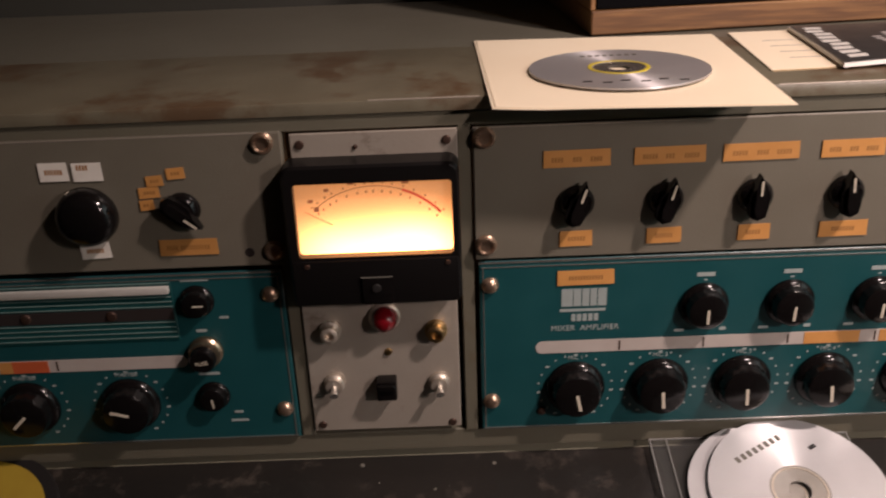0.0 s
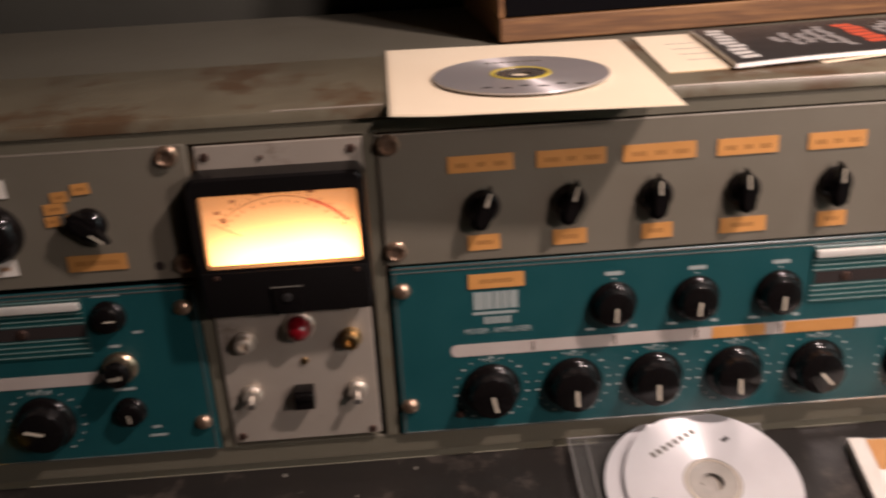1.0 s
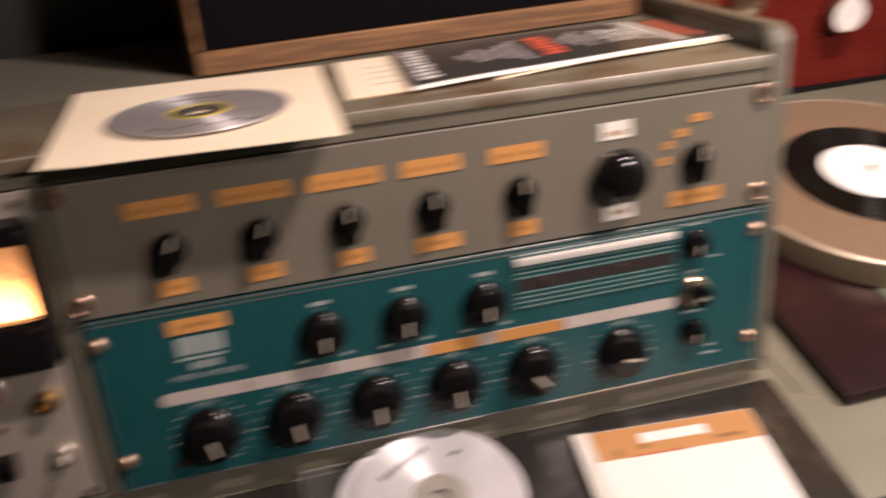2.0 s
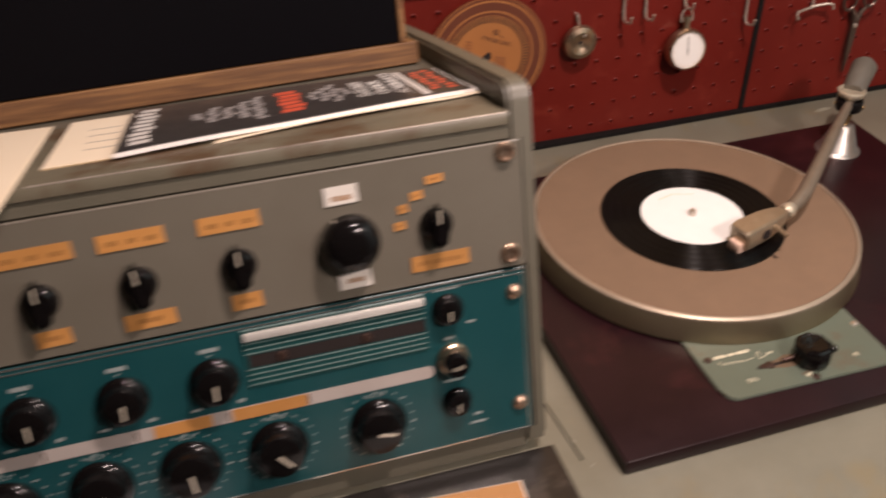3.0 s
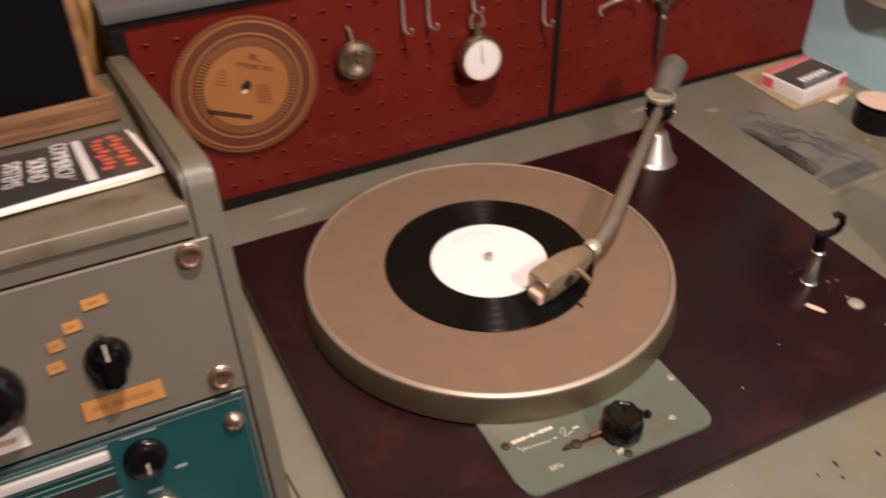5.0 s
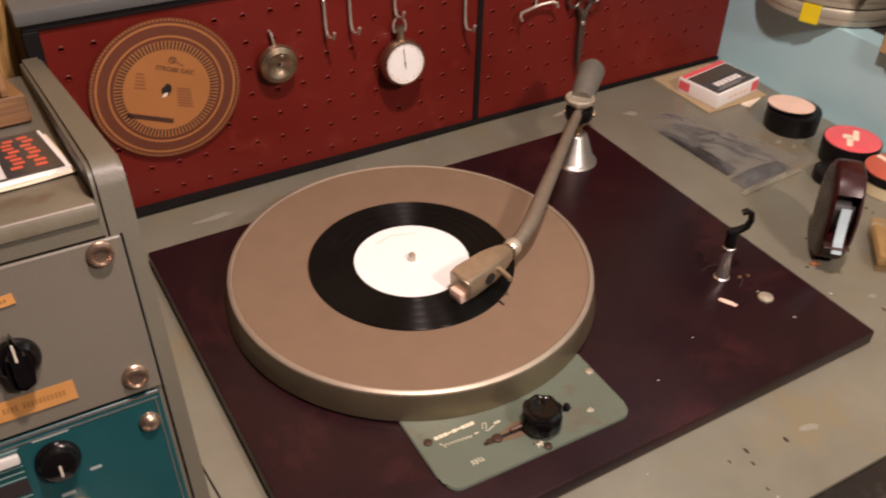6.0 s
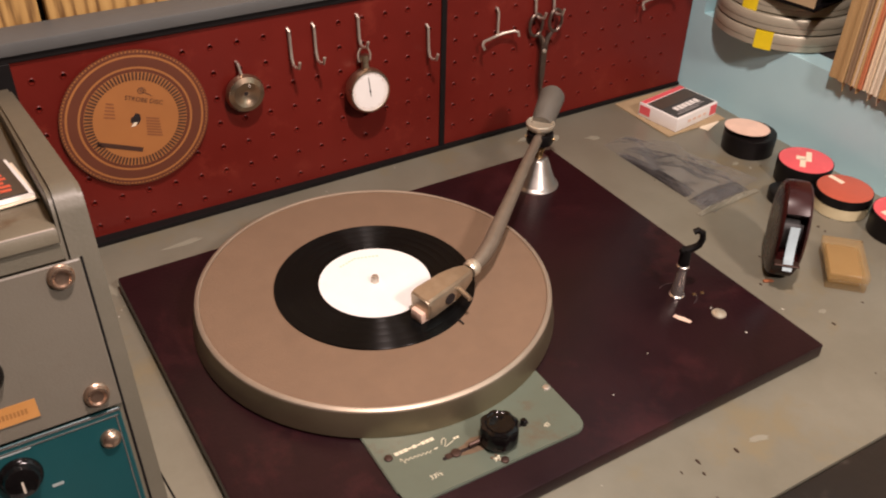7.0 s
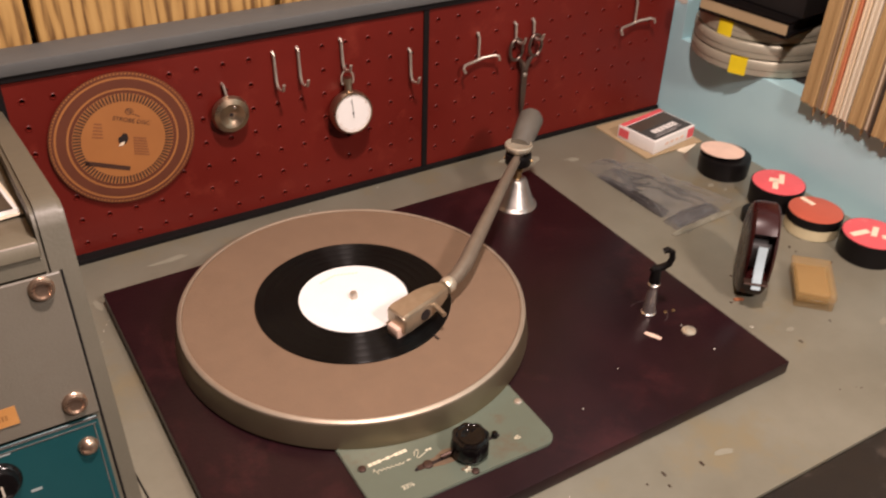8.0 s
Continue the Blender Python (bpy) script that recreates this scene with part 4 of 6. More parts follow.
def jack_panel():
    p = thing("jack_panel", FRONT, "scuffed metal switch plate with red lamp, switches and jacks", "control panel")
    part("plate", box(-0.1060, -0.0022, -0.1074, 0.0040, 0.0004, 0.0030, 0.0006, 1), M["plate"], p)
    j = part("pilot_lamp", lathe([(0, 0), (0.0105, 0), (0.0105, 0.002), (0.0095, 0.003), (0, 0.003)], 28), M["steel"], p, "lamp collar", at(-0.0512, -0.0165, 0.003))
    part("jewel", lathe([(0.0088, 0.0), (0.0088, 0.004), (0.0080, 0.0085), (0.0055, 0.0120), (0.0022, 0.0135), (0, 0.0138)], 28), M["red_jewel"], j, "dark red glass jewel")
    for u, v, k in ((-0.0883, -0.0255, "steel"), (-0.0172, -0.0278, "brass")):
        s = part("jack_nut", lathe([(0, 0), (0.0075, 0), (0.0075, 0.003), (0.0058, 0.0038), (0.0058, 0.009), (0.0045, 0.0098), (0.0032, 0.0098), (0.003, 0.006), (0, 0.006)], 24), M[k], p, "", at(u, v, 0.003))
    for u, v in ((-0.0890, -0.0670), (-0.0168, -0.0690)):
        s = part("toggle_switch", lathe([(0, 0), (0.0072, 0), (0.0072, 0.0028), (0.0055, 0.004), (0.0055, 0.0065), (0, 0.0065)], 20), M["steel"], p, "", at(u, v, 0.003))
        part("lever", tube([(0, 0, 0.005), (0.0004, -0.0015, 0.010), (0.0006, -0.0028, 0.0135)], 0.002, 10, taper=(0.0018, 0.0022, 0.0030)), M["chrome"], s, "polished lever")
    part("screw", lathe([(0, 0), (0.0028, 0), (0.0022, 0.0016), (0, 0.002)], 14), M["brass"], p, "", at(-0.0503, -0.0440, 0.003))
    k = part("slide_knob", box(-0.0070, 0.0070, -0.0075, 0.0075, 0.0, 0.011, 0.0016, 2), M["black"], p, "black square knob", at(-0.0525, -0.0695, 0.003))
    part("ridge", box(-0.0060, 0.0060, 0.0015, 0.0060, 0.010, 0.0135, 0.0008, 1), M["black"], k)
    for u, v in ((-0.1000, -0.1020), (-0.0082, -0.1036)):
        part("screw", lathe([(0, 0), (0.0030, 0), (0.0024, 0.0012), (0, 0.0015)], 14), M["rust"], p, "", at(u, v, 0.003))


# ---------------------------------------------------------------- on the console lid
def sheet(pts, thick, n=8, curl=None, bm=None):
    """A thin sheet over four corners (fl, fr, br, bl), lifted by curl(s, t)."""
    bm = bm or bmesh.new()
    fl, fr, br, bl = [Vector(p) for p in pts]
    nrm = (fr - fl).cross(bl - fl).normalized()
    grid = []
    for layer in (0, thick):
        rows = []
        for i in range(n + 1):
            row = []
            for j in range(n + 1):
                s, t = j / n, i / n
                p = fl.lerp(fr, s).lerp(bl.lerp(br, s), t) + nrm * (layer + (curl(s, t) if curl else 0))
                row.append(bm.verts.new(p))
            rows.append(row)
        grid.append(rows)
    for i in range(n):
        for j in range(n):
            a, b = grid
            bm.faces.new((b[i][j], b[i][j + 1], b[i + 1][j + 1], b[i + 1][j]))
            bm.faces.new((a[i][j], a[i + 1][j], a[i + 1][j + 1], a[i][j + 1]))
    for i in range(n):
        for a, b in (((i, 0), (i + 1, 0)), ((i, n), (i + 1, n)), ((0, i), (0, i + 1)), ((n, i), (n, i + 1))):
            bm.faces.new((grid[0][a[0]][a[1]], grid[0][b[0]][b[1]], grid[1][b[0]][b[1]], grid[1][a[0]][a[1]]))
    return bm


def compact_disc(m, label, hub="cd_hub", face="cd_white", group="compact discs"):
    d = thing("compact_disc", m, label, "compact disc", group)
    part("disc", ring_flat(0.0200, 0.0600, 0.0, 0.0012, 72), M[face], d)
    part("hub", ring_flat(0.0075, 0.0200, 0.0, 0.0011, 40), M[hub], d, "clear plastic hub")
    part("stacking_ring", ring_flat(0.0172, 0.0186, 0.0011, 0.0014, 48), M["steel"], d)
    bar_parts("brand_bar", [(-0.020 + i * 0.0052, -0.0168 + i * 0.0052, 0.0370, 0.0418) for i in range(8)], 0.0012, 0.00125, M["weight"], d)
    return d


def on_lid():
    # paper sleeve, overhanging the lid's front edge
    pts = [(0.0205, 0.1320, 0.0425), (0.1885, 0.1314, 0.0505), (0.1965, 0.1314, -0.1440), (0.0190, 0.1314, -0.1535)]
    curl = lambda s, t: 0.0012 * max(0, 0.30 - t) * (1.0 + 0.6 * math.sin(s * 5)) + 0.004 * max(0, 0.14 - s) * max(0, 0.6 - t) * 4
    bm = sheet(pts, 0.0005, 12, curl)
    sleeve = thing("disc_sleeve", FRONT, "cream paper disc sleeve lying over the cabinet lid's front edge", "paper sleeve")
    part("back_leaf", bm, M["paper"], sleeve)
    part("front_leaf", sheet([(0.0225, 0.1326, 0.0412), (0.1868, 0.1320, 0.0492), (0.1950, 0.1320, -0.1425), (0.0205, 0.1320, -0.1515)], 0.0003, 12, curl), M["paper"], sleeve)
    flat = Matrix(((1, 0, 0, 0), (0, 0, 1, 0), (0, -1, 0, 0), (0, 0, 0, 1)))
    c = compact_disc(FRONT @ Matrix.Translation((0.1070, 0.1335, -0.0405)) @ flat @ pose(0, 0, 0, -1.2, 0, 0) @ Matrix.Scale(0.96, 4), "silver compact disc with dark print lying on a paper sleeve", "dark_hub", "cd")
    part("yellow_ring", ring_flat(0.0182, 0.0206, 0.0012, 0.0016, 48), M["yellow"], c, "yellow ring round the hub")
    bar_parts("handwritten_bar", [(-0.030 + i * 0.012, -0.024 + i * 0.012, -0.040 - (i % 2) * 0.004, -0.0365 - (i % 2) * 0.004) for i in range(6)], 0.0012, 0.00125, M["black_matt"], c)
    # loose paper
    bm = sheet([(0.2015, 0.1314, -0.0300), (0.2640, 0.1314, -0.0330), (0.2700, 0.1314, -0.1480), (0.2090, 0.1314, -0.1470)], 0.0005, 6)
    sh = thing("paper_sheet", FRONT, "cream printed sheet under a magazine on the lid", "paper")
    part("page", bm, M["paper"], sh)
    part("under_page", sheet([(0.2022, 0.1310, -0.0275), (0.2650, 0.1310, -0.0318), (0.2700, 0.1310, -0.1480), (0.2095, 0.1310, -0.1470)], 0.0004, 6), M["card"], sh, "brown under leaf showing at the edge")
    for i in range(4):
        part("printed_line", box(0.224, 0.246, 0.13195, 0.13205, -0.0606 - i * 0.018, -0.0594 - i * 0.018), M["grey_print"], sh)
    # magazine: a bent stack of pages with a black cover
    g = thing("magazine", FRONT, "black-covered magazine with white and red print on the lid", "magazine")
    p0 = [(0.2445, 0.1322, -0.0235), (0.4872, 0.1316, -0.0560), (0.4810, 0.1316, -0.1500), (0.2530, 0.1322, -0.1440)]
    lift = lambda s, t: 0.0012 * (1 - t) * (0.3 + 0.7 * math.sin(s * 3.0)) + 0.0004 * (1 + math.sin(s * 9 + t * 3))
    part("page_block", sheet(p0, 0.0024, 10, lift), M["white"], g, "white page edges")
    fan = lambda s, t: 0.0022 * max(0.0, 1 - 3 * t) * math.sin(min(1.0, s * 1.15) * 3.1) + 0.0012 * s * s * (1 - t)
    part("loose_page", sheet([(0.3050, 0.1312, -0.0285), (0.4893, 0.1311, -0.0518), (0.4838, 0.1311, -0.1495), (0.3050, 0.1312, -0.1430)], 0.0004, 14, fan), M["paper"], g, "curled cream page edge")
    p1 = [(0.2451, 0.1349, -0.0250), (0.4845, 0.1343, -0.0572), (0.4790, 0.1343, -0.1492), (0.2538, 0.1349, -0.1434)]
    part("cover", sheet(p1, 0.0005, 10, lift), M["mag"], g, "glossy black cover")
    def patch(s0, s1, t0, t1, key, label, rows=1, gap=0.35):
        b = bmesh.new()
        q = [Vector(p) for p in p1]
        nrm = (q[1] - q[0]).cross(q[3] - q[0]).normalized()
        for r in range(rows):
            ta = t0 + (t1 - t0) * r / rows
            tb = ta + (t1 - t0) / rows * (1 - gap if rows > 1 else 1)
            cs = []
            for s, t in ((s0, ta), (s1, ta), (s1, tb), (s0, tb)):
                cs.append(q[0].lerp(q[1], s).lerp(q[3].lerp(q[2], s), t) + nrm * (0.0006 + lift(s, t)))
            sheet(cs, 0.0001, 2, None, b)
        part("cover_print", b, M[key], g, label)
    def lines(s0, s1, t0, t1, key, label, rows, gap=0.35):
        """Separate printed lines, one part each."""
        for r in range(rows):
            ta = t0 + (t1 - t0) * r / rows
            wob = 0.006 * math.sin(r * 2.3 + s0 * 40)
            patch(s0 + wob, s1 + wob, ta, ta + (t1 - t0) / rows * (1 - gap), key, label)
    lines(0.025, 0.080, 0.08, 0.95, "mag_white", "white printed bar", 9)
    for s, a, b, n in ((0.19, 0.42, 0.60, 3), (0.235, 0.30, 0.72, 6), (0.28, 0.34, 0.66, 5), (0.325, 0.28, 0.76, 7), (0.37, 0.18, 0.84, 9)):
        lines(s, s + 0.028, a, b, "grey_print", "grey printed bar", n, 0.25)
    lines(0.45, 0.515, 0.22, 0.86, "mag_red", "red printed bar", 6, 0.25)
    for s, a, b, n in ((0.545, 0.45, 0.70, 3), (0.578, 0.36, 0.78, 5), (0.611, 0.28, 0.86, 7), (0.644, 0.44, 0.68, 3)):
        lines(s, s + 0.022, a, b, "grey_print", "grey printed bar", n, 0.25)
    patch(0.855, 0.877, 0.02, 0.98, "mag_white", "white printed rule")
    for s, a, b in ((0.900, 0.15, 0.92), (0.945, 0.12, 0.95)):
        lines(s, s + 0.026, a, b, "mag_red", "red printed bar", 8, 0.4)
    for word, s, t in (("COMMERCIAL", 0.815, 0.53), ("SOUND", 0.757, 0.50), ("SYSTEMS", 0.700, 0.53)):
        spot = Vector(p1[0]).lerp(Vector(p1[1]), s).lerp(Vector(p1[3]).lerp(Vector(p1[2]), s), t)
        lettering("cover_word", word, 0.0130, M["mag_white"], g, Matrix.Translation(spot + Vector((0, 0.0018, 0))) @ Matrix(((0, 1, 0, 0), (0, 0, 1, 0), (1, 0, 0, 0), (0, 0, 0, 1))) @ Matrix.Diagonal((1.02, 1.06, 1, 1)))
    # loudspeaker
    k = thing("loudspeaker", FRONT @ Matrix.Translation((0.1080, 0.1316, -0.1560)) @ pose(0, 0, 0, 0, 5.0, 0), "walnut loudspeaker cabinet with black grille cloth standing on the lid", "loudspeaker")
    t, w, h, d = 0.018, 0.374, 0.36, 0.17
    part("bottom_board", box(0, w, 0, t, -d, 0, 0.001, 1), M["walnut"], k)
    part("top_board", box(0, w - 0.010, h - t, h, -d, 0, 0.001, 1), M["walnut"], k)
    e = w - 0.010
    part("side_board", box(0, 0.004, t, h - t, -d, -0.004, 0.0008, 1), M["walnut"], k)
    part("side_board", box(e - 0.004, e + 0.001, t, h - t, -d, -0.0015, 0.0010, 1), M["walnut"], k)
    part("back_board", box(0.004, e - 0.010, t, h - t, -d, -d + 0.01), M["black_matt"], k)
    part("grille", box(0.0045, e - 0.0045, t + 0.0005, h - t - 0.0005, -0.026, -0.003, 0.002, 2), M["grille"], k, "black grille cloth")


# ---------------------------------------------------------------- on the desk before the console
def desk_front_things():
    tagged(alone("desk_mat", box(-1.0, 0.512, 0.327, 0.4495, 0.7500, 0.7530, 0.001, 1), M["mat_black"]),
           "worn black vinyl mat along the console's foot", "desk mat")
    tagged(alone("arm_rest", box(0.515, 1.31, 0.16, 0.325, 0.7150, 0.7500, 0.003, 2), M["mat_black"]),
           "black scratched board along the desk's front edge", "board")
    # clear jewel case with two discs piled on it
    c = thing("jewel_case", at(0.2035, 0.3865, 0.753, 0), "empty clear plastic jewel case under two discs", "disc case")
    part("tray", box(-0.071, 0.071, -0.0625, 0.0625, 0.0, 0.0035, 0.0008, 1), M["clear"], c)
    part("lid", box(-0.071, 0.071, -0.0625, 0.0625, 0.0060, 0.0076, 0.0006, 1), M["clear"], c)
    for x in (-0.0695, 0.0695):
        part("side_wall", box(x - 0.0012, x + 0.0012, -0.0625, 0.0625, 0.0035, 0.0060), M["clear"], c)
    part("hinge_bar", box(-0.071, -0.059, -0.0625, 0.0625, 0.0036, 0.0058, 0.0005, 1), M["clear"], c)
    # thin pale bars that paint the glints along the case's edges
    bar_parts("rim_glint", [(-0.0712, -0.0702, -0.0627, 0.0627), (0.0702, 0.0712, -0.0627, 0.0627), (-0.0702, 0.0702, 0.0617, 0.0627), (-0.0702, 0.0702, -0.0627, -0.0617), (-0.0592, -0.0584, -0.0617, 0.0617)], 0.0068, 0.0079, M["edge_glint"], c)
    compact_disc(pose(0.2095, 0.3965, 0.7625, 1.5, -1.0, 25), "silver compact disc under another on a clear case")
    d = compact_disc(pose(0.2225, 0.3955, 0.7665, 2.0, -1.5, 28), "white-printed compact disc lying on another disc")
    bar_parts("printed_bar", [(-0.046, -0.041, 0.008, 0.013), (0.030, 0.036, 0.020, 0.023), (-0.030, -0.025, -0.03, -0.027)], 0.0012, 0.00125, M["black_matt"], d)
    # booklet case
    b = thing("jewel_case", at(0.3985, 0.3610, 0.753, -4.0), "clear jewel case with white and orange cover sheet", "disc case")
    part("tray", box(-0.071, 0.071, -0.0625, 0.0625, 0.0, 0.0080, 0.0008, 1), M["white"], b, "white tray card")
    part("lid", box(-0.071, 0.071, -0.0625, 0.0625, 0.0092, 0.0104, 0.0006, 1), M["clear"], b, "clear lid")
    part("hinge_bar", box(-0.071, -0.0595, -0.0625, 0.0625, 0.0081, 0.0091, 0.0003, 1), M["white_tape"], b, "pale hinge bar")
    part("cover_sheet", box(-0.0590, 0.0700, -0.0615, 0.0615, 0.0081, 0.0086), M["white"], b, "white cover sheet")
    part("orange_band", box(-0.0585, 0.0695, 0.0340, 0.0610, 0.0086, 0.0088), M["orange"], b, "orange printed band")
    part("cover_print", bars([(-0.022, 0.030, 0.0450, 0.0540)], 0.0088, 0.0089), M["white"], b, "white printed bar")
    bar_parts("printed_bar", [(-0.026, -0.018, 0.0400, 0.0440), (0.034, 0.055, 0.0385, 0.0420), (-0.045, -0.040, 0.036, 0.042)], 0.0088, 0.0089, M["ink"], b)
    part("cover_print", bars([(-0.034, 0.010, 0.0335, 0.0350)], 0.0088, 0.0089), M["red_tape"], b, "red printed rule")
    # tape spool with a yellow label
    s = thing("tape_spool", at(-0.345, 0.395, 0.753), "flat spool with shade-darkened yellow label on the black mat", "spool")
    part("flange", lathe([(0, 0), (0.064, 0), (0.065, 0.001), (0.065, 0.007), (0.064, 0.008), (0, 0.008)], 64), M["black_matt"], s)
    part("label", lathe([(0.010, 0.0080), (0.010, 0.0084), (0.056, 0.0084), (0.056, 0.0080)], 56), M["spool_label"], s, "yellow paper label, darkened for the shade it lies in")
    # dust and crumbs
    rnd = random.Random(4)
    bm = bmesh.new()
    for _ in range(34):
        x, y = rnd.uniform(-0.3, 0.48), rnd.uniform(0.34, 0.445)
        r = rnd.uniform(0.0006, 0.0022)
        merge(bm, lathe([(r, 0.7530), (r * 0.8, 0.7530 + r * 0.3), (0, 0.7530 + r * 0.35)], 7), Matrix.Translation((x, y, 0)))
    alone("worn_specks", bm, M["weight"], None, "pale worn specks on the black mat", "specks", kind="stuff")
    bm = bmesh.new()
    for _ in range(34):
        x, y = rnd.choice(((rnd.uniform(0.80, 1.25), rnd.uniform(0.34, 0.405)), (rnd.uniform(1.06, 1.30), rnd.uniform(0.42, 0.76))))
        r = rnd.uniform(0.0004, 0.0013)
        merge(bm, lathe([(r, 0), (r * 0.8, r * 0.7), (0, r * 0.9)], 6), Matrix.Translation((x, y, 0.75)) @ Matrix.Diagonal((1, rnd.uniform(1, 3), 1, 1)) @ pose(0, 0, 0, 0, 0, rnd.uniform(0, 180)))
    dust = bmesh.new()
    for _ in range(20):
        x, y, z = rnd.choice(((rnd.uniform(0.56, 1.03), rnd.uniform(0.42, 0.52), 0.764), (rnd.uniform(0.90, 1.03), rnd.uniform(0.42, 0.79), 0.764), (rnd.uniform(0.515, 0.545), rnd.uniform(0.42, 0.85), 0.75),
                              (rnd.uniform(0.54, 1.1), rnd.uniform(0.81, 0.875), 0.75), (rnd.uniform(0.75, 1.29), rnd.uniform(0.335, 0.40), 0.75), (rnd.uniform(1.06, 1.29), rnd.uniform(0.42, 0.60), 0.75)))
        r = rnd.uniform(0.0003, 0.0007)
        merge(dust, lathe([(r, 0), (r * 0.8, r * 0.4), (0, r * 0.5)], 6), Matrix.Translation((x, y, z)) @ pose(0, 0, 0, 0, 0, rnd.uniform(0, 180)) @ Matrix.Diagonal((1, rnd.uniform(1, 3), 1, 1)))
    alone("dust_flecks", dust, M["chipped"], None, "pale dust flecks on the board and desk", "dust", kind="stuff")
    smears = bmesh.new()
    for x, y, a, b, deg in ((1.075, 0.842, 0.016, 0.006, 30), (1.120, 0.820, 0.010, 0.005, -20), (1.045, 0.858, 0.012, 0.004, 8), (1.228, 0.691, 0.004, 0.003, 0), (1.236, 0.676, 0.003, 0.002, 40),
                            (1.235, 0.552, 0.006, 0.003, -30), (0.620, 0.842, 0.022, 0.004, 5), (0.540, 0.800, 0.004, 0.010, 10), (1.190, 0.420, 0.008, 0.004, 25), (1.100, 0.455, 0.005, 0.003, 0), (0.930, 0.372, 0.010, 0.004, -12)):
        ring = [(a * math.cos(radians(q)) * rnd.uniform(0.6, 1.2), b * math.sin(radians(q)) * rnd.uniform(0.6, 1.2)) for q in range(0, 360, 24)]
        merge(smears, prism(ring, 0.0, 0.0002), at(x, y, 0.75, deg))
    alone("desk_smears", smears, M["smear"], None, "pale dried smears on the desk top", "stains", kind="stuff")
    alone("crumbs", bm, M["rust"], None, "small dark crumbs on the desk top", "crumbs", kind="stuff")


# ---------------------------------------------------------------- turntable
def arc_pts(c, r, a0, a1, n):
    return [(c[0] + r * math.cos(radians(a0 + (a1 - a0) * k / n)), c[1] + r * math.sin(radians(a0 + (a1 - a0) * k / n))) for k in range(n + 1)]


def turntable():
    t = thing("turntable", None, "broadcast turntable with maroon board, brown mat and metal tonearm", "turntable")
    BZ = 0.764
    board = box(-0.2480, 0.2480, -0.196, 0.195, 0.7505, BZ, 0.0022, 2)
    part("plinth_board", board, M["base"], t, "scuffed maroon plywood board", at(0.7970, 0.6060, 0, 0.8))
    C = (0.7350, 0.6455)
    # control plate with two round corners
    out = [(0.6535, 0.5300), (0.6535, 0.4520)] + arc_pts((0.6655, 0.4470), 0.0100, 180, 262, 6) + arc_pts((0.7985, 0.4475), 0.0120, 275, 360, 6) + [(0.8110, 0.5300)]
    plate = part("control_plate", prism(out, BZ, BZ + 0.0025, 0.0008), M["ctl"], t, "sage green control plate")
    pz = BZ + 0.0025
    k = part("speed_knob", lathe([(0, 0.003), (0.0142, 0.003), (0.0154, 0.005), (0.0152, 0.0165), (0.0143, 0.0184), (0.0112, 0.0190), (0.0108, 0.0184), (0.0100, 0.0184), (0.0096, 0.0190), (0.0066, 0.0190), (0.0062, 0.0185), (0, 0.0184)],
                                 64, None, 8, 0.0013, (0.004, 0.0186)), M["black"], plate, "black eight-lobed speed knob", at(0.7420, 0.4580, pz, 10))
    part("skirt", lathe([(0, 0), (0.0120, 0), (0.0120, 0.003), (0, 0.003)], 28), M["black_matt"], k)
    part("slot", prism(rounded(0.6965, 0.7725, 0.4612, 0.4640, 0.0013), pz, pz + 0.0003), M["hole"], plate, "dark slot")
    part("worn_patch", prism([(0.7060, 0.4602), (0.7180, 0.4570), (0.7290, 0.4560), (0.7330, 0.4610), (0.7320, 0.4690), (0.7250, 0.4705), (0.7160, 0.4670), (0.7070, 0.4660)], pz, pz + 0.0002), M["bare_metal"], plate, "rubbed bare brownish metal")
    part("slot_screw", lathe([(0, 0), (0.0042, 0), (0.0038, 0.0012), (0.0028, 0.0016), (0, 0.0014)], 18), M["rust"], plate, "brown washer screw", at(0.7080, 0.4630, pz))
    part("slot_edge", box(0.6995, 0.7050, 0.4604, 0.4656, pz + 0.0003, pz + 0.0006, 0.0002, 1), M["rust"], plate)
    part("indicator", lathe([(0, 0), (0.0030, 0), (0.0026, 0.004), (0.0016, 0.005), (0, 0.0052)], 12), M["black"], plate, "black slot end button", at(0.7680, 0.4628, pz))
    part("lever", tube([(0.7190, 0.4625, pz + 0.003), (0.7300, 0.4612, pz + 0.005)], 0.0017, 8), M["rust"], plate)
    for x, y in ((0.6625, 0.4830), (0.8062, 0.4860), (0.7360, 0.4400)):
        part("screw", lathe([(0, 0), (0.0034, 0), (0.0030, 0.0010), (0.0020, 0.0014), (0, 0.0012)], 16), M["steel" if x > 0.8 else "rust"], plate, "", at(x, y, pz))
    for i, (x, y, r) in enumerate(((0.7290, 0.4462, 0.0016), (0.7308, 0.4440, 0.0012), (0.7328, 0.4470, 0.0014), (0.7338, 0.4452, 0.0010), (0.7318, 0.4424, 0.0009))):
        part("paint_chip", lathe([(r, 0), (r * 0.8, 0.0006), (0, 0.0007)], 7), M["gold_print" if i % 2 else "bare_metal"], plate, "", at(x, y, pz, 40 * i))
    bar_parts("maker_bar", [(0.6680 + i * 0.0037, 0.6712 + i * 0.0037, 0.4822 + (0.0008 if i in (3, 5) else 0.0), 0.4852 - (0.0008 if i in (3, 5) else 0.0)) for i in range(9)], pz, pz + 0.0002, M["gold_print"], plate)
    bar_parts("model_bar", [(0.6960, 0.6990, 0.4738, 0.4748), (0.7135, 0.7155, 0.4752, 0.4770), (0.7162, 0.7182, 0.4752, 0.4770)], pz, pz + 0.0002, M["gold_print"], plate)
